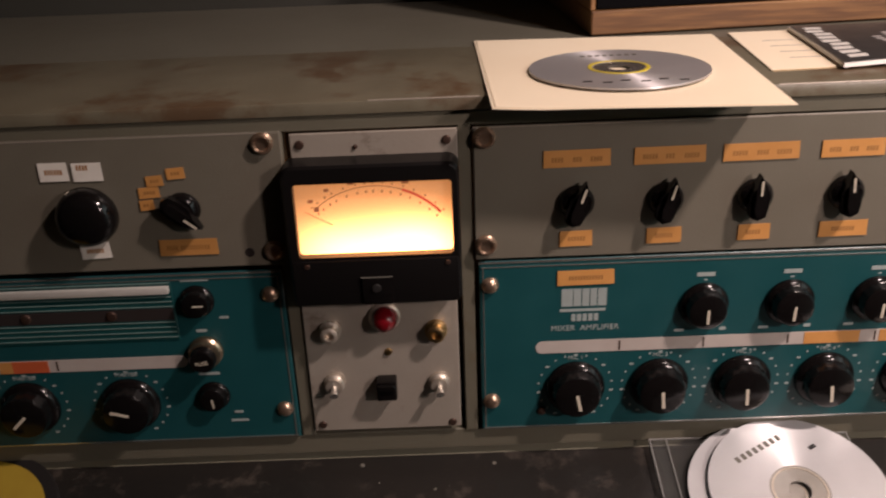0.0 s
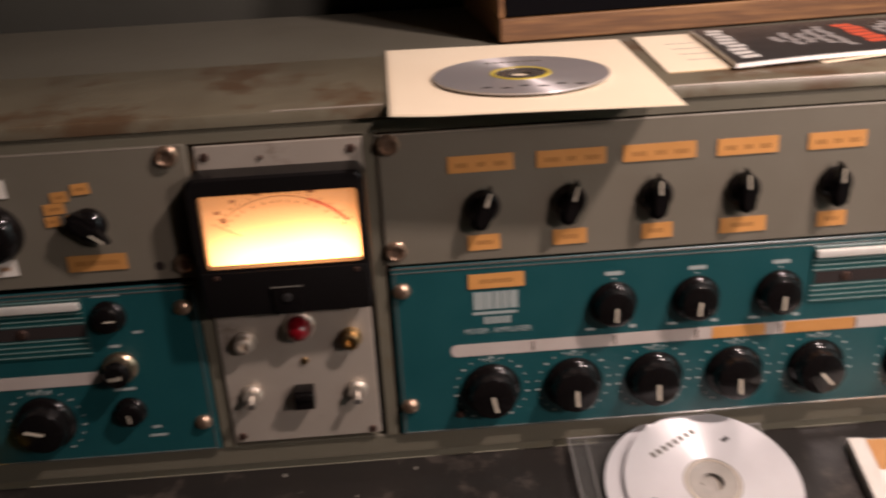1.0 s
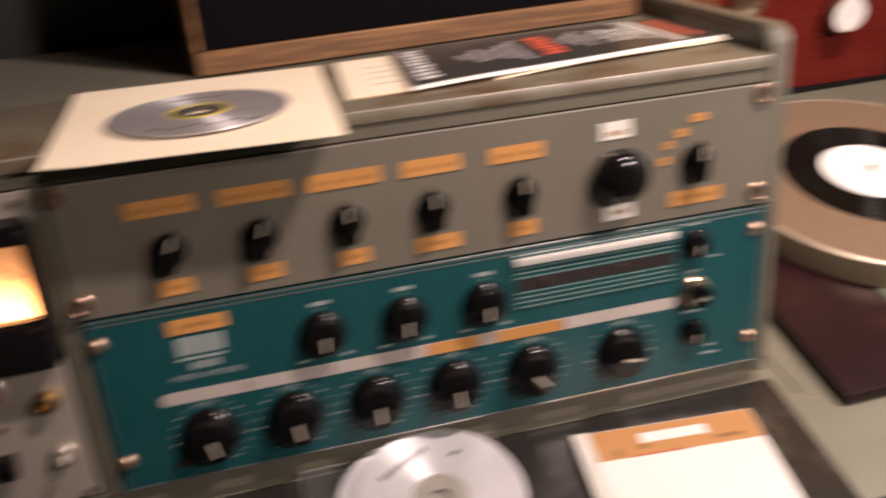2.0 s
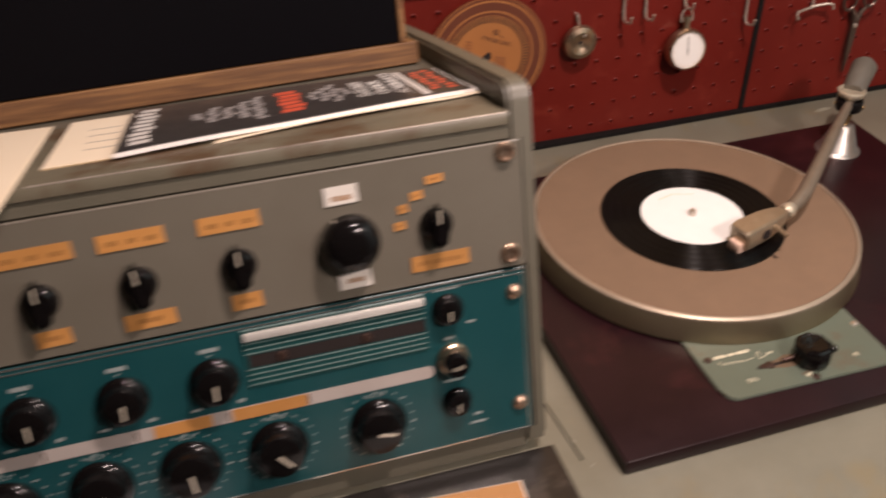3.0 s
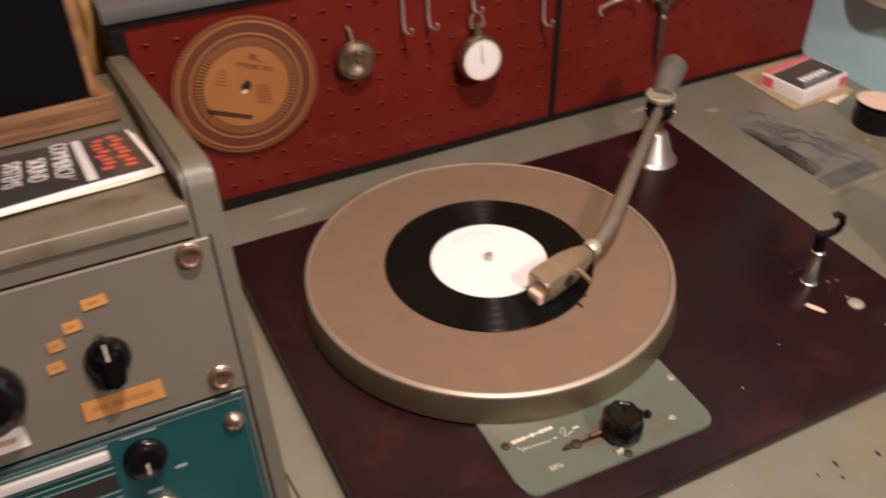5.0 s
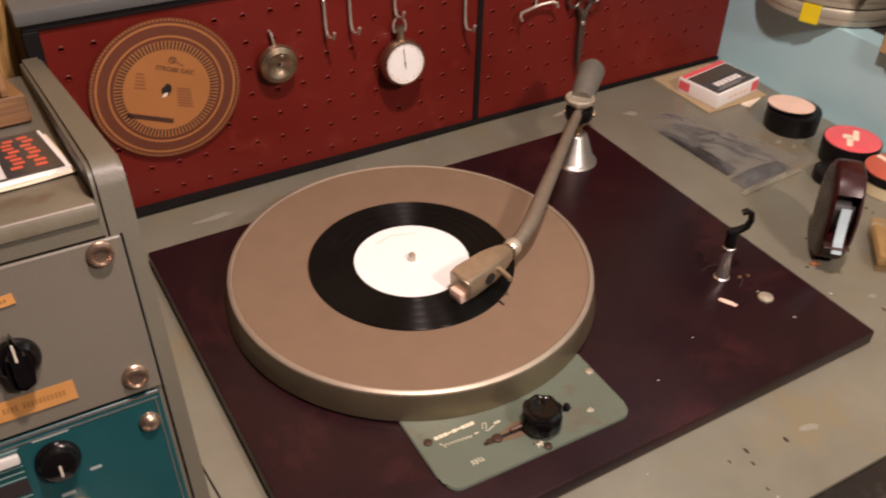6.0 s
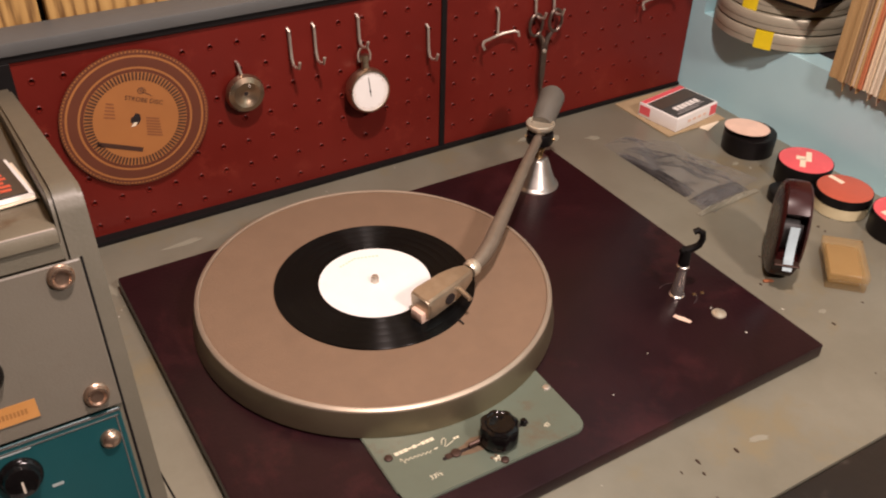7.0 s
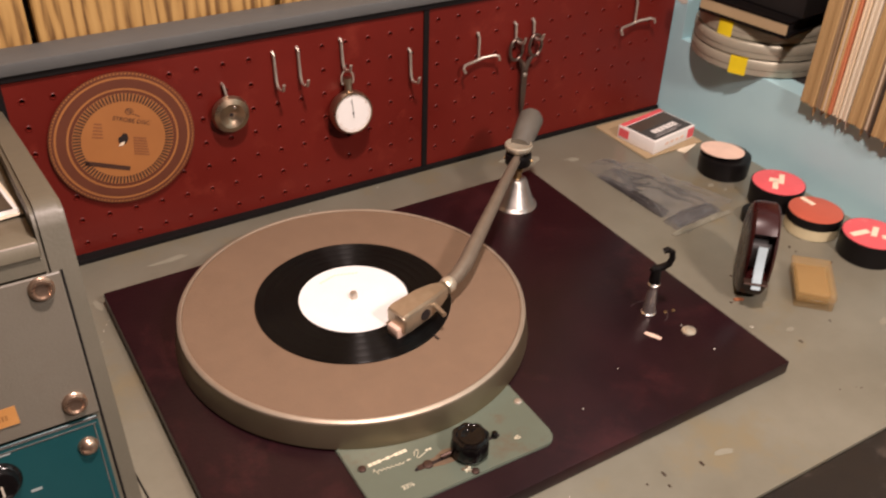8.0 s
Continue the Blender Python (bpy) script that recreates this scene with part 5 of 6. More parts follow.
    wave = [(0.6690 + 0.0245 * i / 40, 0.4757 - 0.00006 * i + 0.0014 * math.sin(i * 1.15) * (2.0 if i < 5 else 0.75), pz + 0.0003) for i in range(41)]
    part("script_stroke", tube(wave, 0.00028, 5), M["gold_print"], plate, "cream handwritten-style stroke")
    curl = [(0.7030, 0.4752), (0.7050, 0.4790), (0.7075, 0.4802), (0.7082, 0.4785), (0.7060, 0.4750), (0.7042, 0.4728), (0.7060, 0.4722), (0.7100, 0.4738), (0.7125, 0.4742)]
    part("script_stroke", tube([(x, y, pz + 0.0003) for x, y in curl], 0.00030, 5), M["gold_print"], plate, "cream curled initial")
    lettering("speed_print", "33\u2153", 0.0054, M["gold_print"], plate, at(0.6850, 0.4520, pz + 0.0001, 0))
    lettering("speed_print", "45", 0.0054, M["gold_print"], plate, at(0.7830, 0.4530, pz + 0.0001, 0))
    lettering("speed_print", "78", 0.0054, M["gold_print"], plate, at(0.7315, 0.4432, pz + 0.0001, 0))
    # platter and mat
    R = 0.1532
    p = part("platter", lathe([(0, 0.7660), (R + 0.0010, 0.7660), (R + 0.0040, 0.7662), (R + 0.0046, 0.7668), (R + 0.0006, 0.7888), (R - 0.0002, 0.7902), (R - 0.0030, 0.7908), (R - 0.0036, 0.7904), (R - 0.0038, 0.7895), (0, 0.7895)], 128),
             M["platter"], t, "dull bronze-coloured platter with machined rim", at(*C))
    # lip in a lighter colour to paint the rim's highlight
    part("rim_lip", lathe([(R - 0.0037, 0.7900), (R - 0.0034, 0.7910), (R - 0.0026, 0.7914), (R - 0.0008, 0.7910), (R + 0.0006, 0.7900), (R + 0.0010, 0.7884)], 128), M["rim"], p, "rim lip in lighter metal that carries the edge highlight")
    # black disc added to paint the shade between platter and board
    part("under_rim_shade", lathe([(0, 0.7642), (R - 0.006, 0.7642), (R - 0.006, 0.7660), (0, 0.7660)], 64), M["black_matt"], p, "black disc standing for the shade under the rim")
    part("mat", lathe([(0, 0.7905), (R - 0.006, 0.7905), (R - 0.0038, 0.7900), (R - 0.0036, 0.7890)], 128), M["mat"], p, "brown cork and rubber mat")
    part("spindle", lathe([(0.0036, 0.790), (0.0036, 0.7965), (0.0026, 0.7985), (0, 0.7990)], 20), M["steel"], p)
    # tonearm
    a = part("tonearm", lathe([(0, 0), (0.0245, 0), (0.0240, 0.0010), (0.0225, 0.0020), (0.0205, 0.0035), (0.0110, 0.0310), (0.0095, 0.0325), (0.0070, 0.0330), (0, 0.0330)], 48), M["post_metal"], t, "flared grey metal pivot post", at(0.9830, 0.7500, BZ))
    part("yoke_stem", lathe([(0, 0.032), (0.0048, 0.032), (0.0048, 0.040), (0.0062, 0.041), (0.0062, 0.044), (0.0042, 0.045), (0.0042, 0.064), (0, 0.064)], 20), M["brass"], a, "brass stem")
    yoke = lathe([(0.0095, 0.0500), (0.0135, 0.0500), (0.0142, 0.0512), (0.0142, 0.0608), (0.0135, 0.0620), (0.0095, 0.0620), (0.0095, 0.0500)], 36)
    part("yoke", yoke, M["black_soft"], a, "black pivot ring", at(0.0005, 0.001, 0))
    part("bearing_pin", tube([(-0.0115, 0.0105, 0.0550), (0.0115, -0.0105, 0.0550)], 0.0018, 10), M["brass"], a)
    part("pivot_cap", lathe([(0, 0.0640), (0.0125, 0.0640), (0.0140, 0.0652), (0.0152, 0.0690), (0.0150, 0.0708), (0.0138, 0.0716), (0.0126, 0.0708), (0.0100, 0.0694), (0, 0.0690)], 40), M["cap_pale"], a, "pale dished pivot cap", at(0.002, 0.004, 0))
    dirn = Vector((0.155, 0.135, 0)).normalized()
    w0 = Vector((0.006, 0.007, 0.066))
    part("counterweight", tube([w0, w0 + dirn * 0.012 + Vector((0, 0, 0.004)), w0 + dirn * 0.045 + Vector((0, 0, 0.012)), w0 + dirn * 0.050 + Vector((0, 0, 0.013))], 0.012, 24, taper=(0.011, 0.0125, 0.0140, 0.0110)), M["weight"], a, "grey tapered counterweight")
    part("arm_tube", tube([(0.004, 0.004, 0.0585), (-0.0455, -0.0405, 0.0590), (-0.0955, -0.0865, 0.0575), (-0.1355, -0.1225, 0.055), (-0.1515, -0.1365, 0.053), (-0.1655, -0.1455, 0.0505), (-0.1815, -0.1525, 0.0485)],
                          0.0065, 18, taper=(0.0048, 0.0054, 0.0062, 0.0070, 0.0071, 0.0067, 0.0058)), M["arm"], a, "tarnished metal arm tube, bent at the head")
    part("collar", tube([(-0.1745, -0.1498, 0.0492), (-0.1765, -0.1506, 0.0490), (-0.1805, -0.1522, 0.0485), (-0.1825, -0.1530, 0.0482)], 0.0074, 18, taper=(0.0066, 0.0076, 0.0076, 0.0066)), M["cap_pale"], a, "pale brass collar")
    # head shell: tapered block
    h0 = Vector((-0.1835, -0.1535, 0.0478))
    ang = math.degrees(math.atan2(-0.014, -0.058))
    shell = bmesh.new()
    prof = ((0.0, 0.0058, -0.0055, 0.0052), (0.010, 0.0088, -0.0085, 0.0068), (0.024, 0.0112, -0.0118, 0.0074), (0.051, 0.0122, -0.0138, 0.0066), (0.0565, 0.0116, -0.0134, 0.0048))
    rings = []
    for d, half, zb, zt in prof:
        rings.append([shell.verts.new((d, y, z)) for y, z in ((-half * 0.92, zb), (half * 0.92, zb), (half, zt * 0.5), (half * 0.84, zt), (-half * 0.84, zt), (-half, zt * 0.5))])
    for ra, rb in zip(rings, rings[1:]):
        for i in range(6):
            shell.faces.new((ra[i], ra[(i + 1) % 6], rb[(i + 1) % 6], rb[i]))
    shell.faces.new(rings[0][::-1])
    shell.faces.new(rings[-1])
    bmesh.ops.bevel(shell, geom=shell.edges[:], offset=0.0009, segments=2, affect="EDGES")
    hs = part("head_shell", shell, M["arm_bright"], a, "worn nickel head shell", Matrix.Translation(h0) @ pose(0, 0, 0, 0, 2.0, ang))
    part("cartridge", box(0.040, 0.0610, -0.0068, 0.0068, -0.0185, -0.0080, 0.0018, 2), M["tin_pale"], hs, "cream cartridge tip")
    part("stylus", tube([(0.055, 0, -0.0185), (0.056, 0, -0.0215)], 0.0008, 6), M["steel"], hs)
    part("finger_lift", tube([(0.022, 0.009, 0.0005), (0.023, 0.016, 0.0005), (0.025, 0.0265, 0.0005)], 0.0022, 12, taper=(0.0024, 0.0024, 0.0022)), M["arm_bright"], hs, "bright finger lift")
    part("side_hole", lathe([(0, 0), (0.0052, 0), (0.0052, 0.0006), (0, 0.0006)], 20), M["hole"], hs, "round hole in the side", Matrix.Translation((0.033, 0.0116, -0.0035)) @ pose(0, 0, 0, -90, 0, 0))
    # arm rest post with a black hook
    r = part("arm_rest", lathe([(0, 0), (0.0070, 0), (0.0072, 0.0008), (0.0060, 0.0018), (0.0040, 0.0320), (0.0056, 0.0324), (0.0058, 0.0336), (0.0050, 0.0344), (0, 0.0344)], 28), M["chrome"], t, "bright tapered post", at(0.9835, 0.5275, BZ))
    part("sleeve", lathe([(0.0046, 0.0344), (0.0052, 0.0352), (0.0048, 0.0500), (0.0042, 0.0518), (0, 0.0522)], 20), M["black_soft"], r, "black sleeve")
    hook = [(0, 0, 0.050), (0.0046, -0.0028, 0.0525), (0.0086, -0.0052, 0.0560), (0.0104, -0.0063, 0.0625), (0.0094, -0.0057, 0.0690), (0.0056, -0.0034, 0.0715), (0.0026, -0.0016, 0.0695)]
    part("hook", tube(hook, 0.0026, 10, taper=(0.0038, 0.0034, 0.0031, 0.0029, 0.0029, 0.0030, 0.0028)), M["black_soft"], r, "black curled hook")
    part("hook_tab", box(-0.0072, 0.0, -0.0022, 0.0026, 0.0490, 0.0530, 0.0010, 1), M["black_soft"], r)
    for a0, a1, q in ((60, 120, 0.0165), (285, 340, 0.0180)):
        part("dust_ring", tube([(0.9835 + q * math.cos(radians(a0 + (a1 - a0) * i / 12)), 0.5275 + q * math.sin(radians(a0 + (a1 - a0) * i / 12)), BZ) for i in range(13)], 0.0005, 5), M["dust"], t, "faint ring of dust round the post's foot")
    part("plug_button", lathe([(0, 0), (0.0066, 0), (0.0064, 0.0012), (0.0035, 0.0024), (0, 0.0026)], 28), M["cap_pale"], t, "pale metal cover button", at(0.9975, 0.4880, BZ))
    part("peeled_label", prism([(-0.0085, -0.0016), (-0.003, -0.0026), (0.0075, -0.0020), (0.0080, 0.0012), (0.001, 0.0026), (-0.0078, 0.0018)], 0, 0.0005), M["tin_pale"], t, "pale scrap of label", at(0.9640, 0.4985, BZ, -62))
    for x, y in ((1.006, 0.518), (0.998, 0.520)):
        part("nail_head", lathe([(0, 0), (0.0018, 0), (0.0012, 0.001), (0, 0.0012)], 10), M["brass"], t, "", at(x, y, BZ))


def record():
    C = (0.7350, 0.6455)
    r = thing("record", at(*C, 0.7907), "seven-inch black vinyl record with plain white label", "record")
    n = [(0.0036, 0.0), (0.0873, 0.0), (0.0873, 0.0010), (0.0868, 0.0014), (0.0850, 0.0014)]
    # bands between the tracks
    for q in (0.0800, 0.0712, 0.0630, 0.0545):
        n += [(q, 0.0014), (q - 0.0003, 0.00132), (q - 0.0008, 0.00132), (q - 0.0011, 0.0014)]
    n += [(0.0495, 0.0015), (0.0036, 0.0015)]
    part("disc", lathe(n, 128), M["vinyl"], r, "black grooved vinyl")
    l = part("label", ring_flat(0.0037, 0.0488, 0.0015, 0.0018, 72), M["label_white"], r, "white paper label")
    bar_parts("printed_bar", [(-0.018 + i * 0.0032, -0.0158 + i * 0.0032, 0.0375 - abs(i - 5) * 0.0010, 0.0395 - abs(i - 5) * 0.0010) for i in range(12)], 0.0018, 0.00185, M["paper"], l)
    tagged(alone("lint", tube([(0.7718, 0.5700, 0.7912), (0.7726, 0.5655, 0.7918), (0.7737, 0.5605, 0.7912)], 0.0008, 6), M["black_matt"]), "dark lint fibre on the brown mat", "lint")


# ---------------------------------------------------------------- hanging on the pegboard
def peg_things():
    y = PEG_Y
    face = Matrix(((1, 0, 0, 0), (0, 0, -1, 0), (0, 1, 0, 0), (0, 0, 0, 1)))    # local z out of the board

    def hang(x, z, off=0.0):
        return Matrix.Translation((x, y - off, z)) @ face

    # card strobe disc
    d = thing("strobe_disc", hang(0.6060, 0.8730, 0.004) @ at(0, 0, 0, -18), "tan card stroboscope disc with brown rings and fine bars", "strobe disc")
    R = 0.0690
    part("card", lathe([(0.0022, 0), (R - 0.0012, 0), (R - 0.0012, 0.0008), (0.0022, 0.0008)], 96), M["disc"], d, "tan card")
    def tooth_ring(r0, r1, n, half, z0, z1):
        out = bmesh.new()
        for i in range(n):
            b = bmesh.new()
            box(r0, r1, -half, half, z0, z1, bm=b)
            merge(out, b, pose(0, 0, 0, 0, 0, 360 / n * i))
        return out
    tagged(part("rim_scale", tooth_ring(R * 0.960, R, 120, 0.0010, 0.0003, 0.0010), M["disc_brown"], d), "fine brown bars round the rim", "", "", "stuff")
    part("rim_band", ring_flat(R * 0.925, R * 0.958, 0.0008, 0.0009, 96), M["disc_band"], d, "brown printed ring")
    part("brown_band", ring_flat(R * 0.765, R * 0.895, 0.0008, 0.0010, 96), M["disc_band"], d, "broad brown printed ring")
    part("inner_band", ring_flat(R * 0.690, R * 0.735, 0.0008, 0.0009, 96), M["disc_band"], d, "brown printed ring")
    tagged(part("strobe_scale", tooth_ring(R * 0.575, R * 0.685, 84, 0.00085, 0.0008, 0.0011), M["dark_print"], d), "ring of fine dark bars", "", "", "stuff")
    lettering("title_print", "STROBE DISC", 0.0060, M["dark_print"], d, at(0.004, 0.0200, 0.0009, -3))
    swirl = [(0.000 + 0.0042 * math.cos(q * 0.55) * (1 - q / 26), 0.0290 + 0.0036 * math.sin(q * 0.55) * (1 - q / 30), 0.0010) for q in range(18)] + [(0.0060 + 0.0016 * q, 0.0268 - 0.0006 * q, 0.0010) for q in range(4)]
    part("script_stroke", tube(swirl, 0.00035, 5), M["dark_print"], d, "curled script mark")
    bar_parts("printed_line", [(0.012 - 0.0006 * i, 0.027 - 0.0010 * i, -0.0150 + i * 0.0028, -0.0132 + i * 0.0028) for i in range(7)] + [(-0.030, -0.0195 - 0.0008 * i, -0.0010 + i * 0.0034, 0.0006 + i * 0.0034) for i in range(5)], 0.0008, 0.0010, M["disc_smudge"], d)
    part("dark_bar", box(-0.0225, 0.0205, -0.0023, 0.0023, 0.0008, 0.0011), M["dark_print"], d, "dark printed bar", at(-0.010, -0.0290, 0, -4))
    part("worn_hole", prism([(-0.0050, -0.0030), (-0.0010, -0.0060), (0.0026, -0.0040), (0.0040, 0.0010), (0.0022, 0.0058), (-0.0016, 0.0066), (-0.0034, 0.0030), (-0.0056, 0.0012)], 0.0008, 0.0010), M["hole"], d, "torn centre hole with bent flap")
    part("flap", prism([(-0.0042, -0.0072), (-0.0002, -0.0062), (0.0012, -0.0022), (-0.0020, -0.0030)], 0.0011, 0.0015), M["paper"], d, "bent paper flap")

    # round bell-like cap on a hook
    b = thing("metal_cap", hang(0.7120, 0.8785), "tarnished round metal cap hanging from a hook", "metal cap")
    part("cap", lathe([(0, 0.006), (0.0120, 0.0058), (0.0180, 0.005), (0.0196, 0.009), (0.0180, 0.0138), (0.0130, 0.0158), (0.0075, 0.0140), (0.0045, 0.0120), (0.0020, 0.0120), (0, 0.0118)], 48), M["pewter"], b)
    part("centre_hole", lathe([(0, 0.0122), (0.0022, 0.0122), (0.0022, 0.0118)], 12), M["hole"], b)
    part("rivet", lathe([(0, 0.0148), (0.0020, 0.0148), (0.001, 0.0166), (0, 0.0168)], 12), M["chrome"], b, "", at(0.003, 0.009))
    part("hanger", tube([(-0.003, 0.030, 0.0), (-0.003, 0.030, 0.006), (-0.002, 0.022, 0.008), (-0.001, 0.016, 0.008)], 0.0014, 8), M["steel"], b)

    # plain wire hooks
    def wire_hook(x, z, drop, label="bent steel wire hook in the pegboard"):
        h = thing("peg_hook", hang(x, z), label, "hook", "wire hooks on the pegboard")
        part("wire", tube([(0, 0, -0.006), (0, 0, 0.002), (0.0002, -0.002, 0.0045), (0.0008, -drop * 0.8, 0.0050), (0.0012, -drop, 0.0070), (0.0016, -drop - 0.0015, 0.0120), (0.002, -drop + 0.001, 0.0200), (0.0022, -drop + 0.008, 0.0225)], 0.0016, 8), M["steel"], h)
    wire_hook(0.7640, 0.9320, 0.036)
    wire_hook(0.7905, 0.9320, 0.036)
    wire_hook(0.8390, 0.9330, 0.030, "bent steel wire hook holding a stopwatch")
    wire_hook(0.9215, 0.9070, 0.034)

    # stopwatch
    s = thing("stopwatch", hang(0.8430, 0.8530, 0.006) @ pose(0, 0, 0, -8, 0, 0) @ Matrix.Scale(0.94, 4), "nickel stopwatch with white face hanging from a hook", "stopwatch")
    part("case", lathe([(0, 0), (0.0200, 0), (0.0245, 0.003), (0.0258, 0.008), (0.0252, 0.014), (0.0236, 0.0172), (0.0222, 0.0172), (0.0222, 0.0155)], 48), M["pewter"], s, "tarnished nickel case")
    f = part("face", lathe([(0, 0.0158), (0.0222, 0.0158), (0.0222, 0.0152)], 48), M["watch_face"], s, "white dial")
    ticks = bmesh.new()
    for i in range(60):
        bb = bmesh.new()
        box(0.0195 if i % 5 else 0.0180, 0.0212, -0.00018, 0.00018, 0.0158, 0.0160, bm=bb)
        merge(ticks, bb, pose(0, 0, 0, 0, 0, 6 * i))
    part("minute_marks", ticks, M["ink"], f)
    part("hand", box(-0.0004, 0.0004, -0.006, 0.0165, 0.0161, 0.0163), M["black_matt"], f, "dark hand", at(0, 0, 0, 3))
    part("small_hand", box(-0.0003, 0.0003, 0, 0.0052, 0.0160, 0.0162), M["black_matt"], f, "", at(0, 0.0085, 0, 12))
    part("hand_boss", lathe([(0, 0.0160), (0.0012, 0.0160), (0.0009, 0.0168), (0, 0.0168)], 12), M["black_matt"], f)
    part("neck", tube([(0, 0.0245, 0.008), (0, 0.0330, 0.008)], 0.0042, 14, taper=(0.0048, 0.0040)), M["pewter"], s)
    part("crown", tube([(0, 0.0325, 0.008), (0, 0.0400, 0.008)], 0.0052, 18), M["pewter"], s)
    bow = [(0.0075 * math.cos(radians(a)), 0.0385 + 0.0105 * math.sin(radians(a)), 0.008) for a in range(-30, 211, 20)]
    part("bow", tube(bow, 0.0012, 8), M["steel"], s, "wire bow")

    # double-ended hooks
    def wide_hook(x, z, half):
        h = thing("peg_hook", hang(x, z), "double-ended steel wire hook in the pegboard", "hook", "wire hooks on the pegboard")
        part("stem", tube([(0, 0, -0.006), (0, 0, 0.003), (0.0005, -0.004, 0.005), (0.0008, -0.030, 0.005)], 0.0016, 8), M["steel"], h)
        part("cross_wire", tube([(-half + 0.002, -0.0400, 0.014), (-half, -0.0350, 0.013), (-half + 0.003, -0.0325, 0.010), (-0.004, -0.0310, 0.0065), (0.006, -0.0290, 0.0065), (half - 0.005, -0.0270, 0.010), (half, -0.0285, 0.012), (half + 0.001, -0.0335, 0.013)], 0.0017, 8), M["steel"], h)
    wide_hook(1.0110, 0.9100, 0.024)
    wide_hook(1.2450, 0.9160, 0.027)

    # scissors on two hooks
    wire_hook(1.0620, 0.9140, 0.020, "steel wire hook holding scissors")
    wire_hook(1.0875, 0.9140, 0.020, "steel wire hook holding scissors")
    c = thing("scissors", hang(1.0755, 0.8900, 0.009), "dull steel scissors hanging by their finger rings", "scissors")
    for sgn, nm in ((-1, "blade_half"), (1, "blade_half")):
        loop = [(sgn * 0.0122 + 0.0090 * math.cos(radians(a)), -0.006 + 0.0130 * math.sin(radians(a)) + 0.0015 * sgn, 0.002 * sgn) for a in range(0, 361, 20)]
        hb = part(nm, tube(loop, 0.0019, 8), M["scissor_steel"], c)
        part("shank", tube([(sgn * 0.0085, -0.0180, 0.002 * sgn), (sgn * 0.0035, -0.025, 0.001 * sgn), (0.0, -0.034, 0.001 * sgn)], 0.0028, 8, taper=(0.0020, 0.0030, 0.0036)), M["scissor_steel"], hb)
        part("blade", prism([(-0.0042, -0.033), (0.0042, -0.033), (0.0034, -0.070), (0.0006 * sgn, -0.102), (-0.0034, -0.070)], 0.0006 if sgn > 0 else -0.0016, 0.0018 if sgn > 0 else -0.0004), M["scissor_steel"], hb)
    part("pivot", lathe([(0, 0.0015), (0.0030, 0.0015), (0.0022, 0.0032), (0, 0.0036)], 16), M["steel"], c, "", at(0, -0.040))


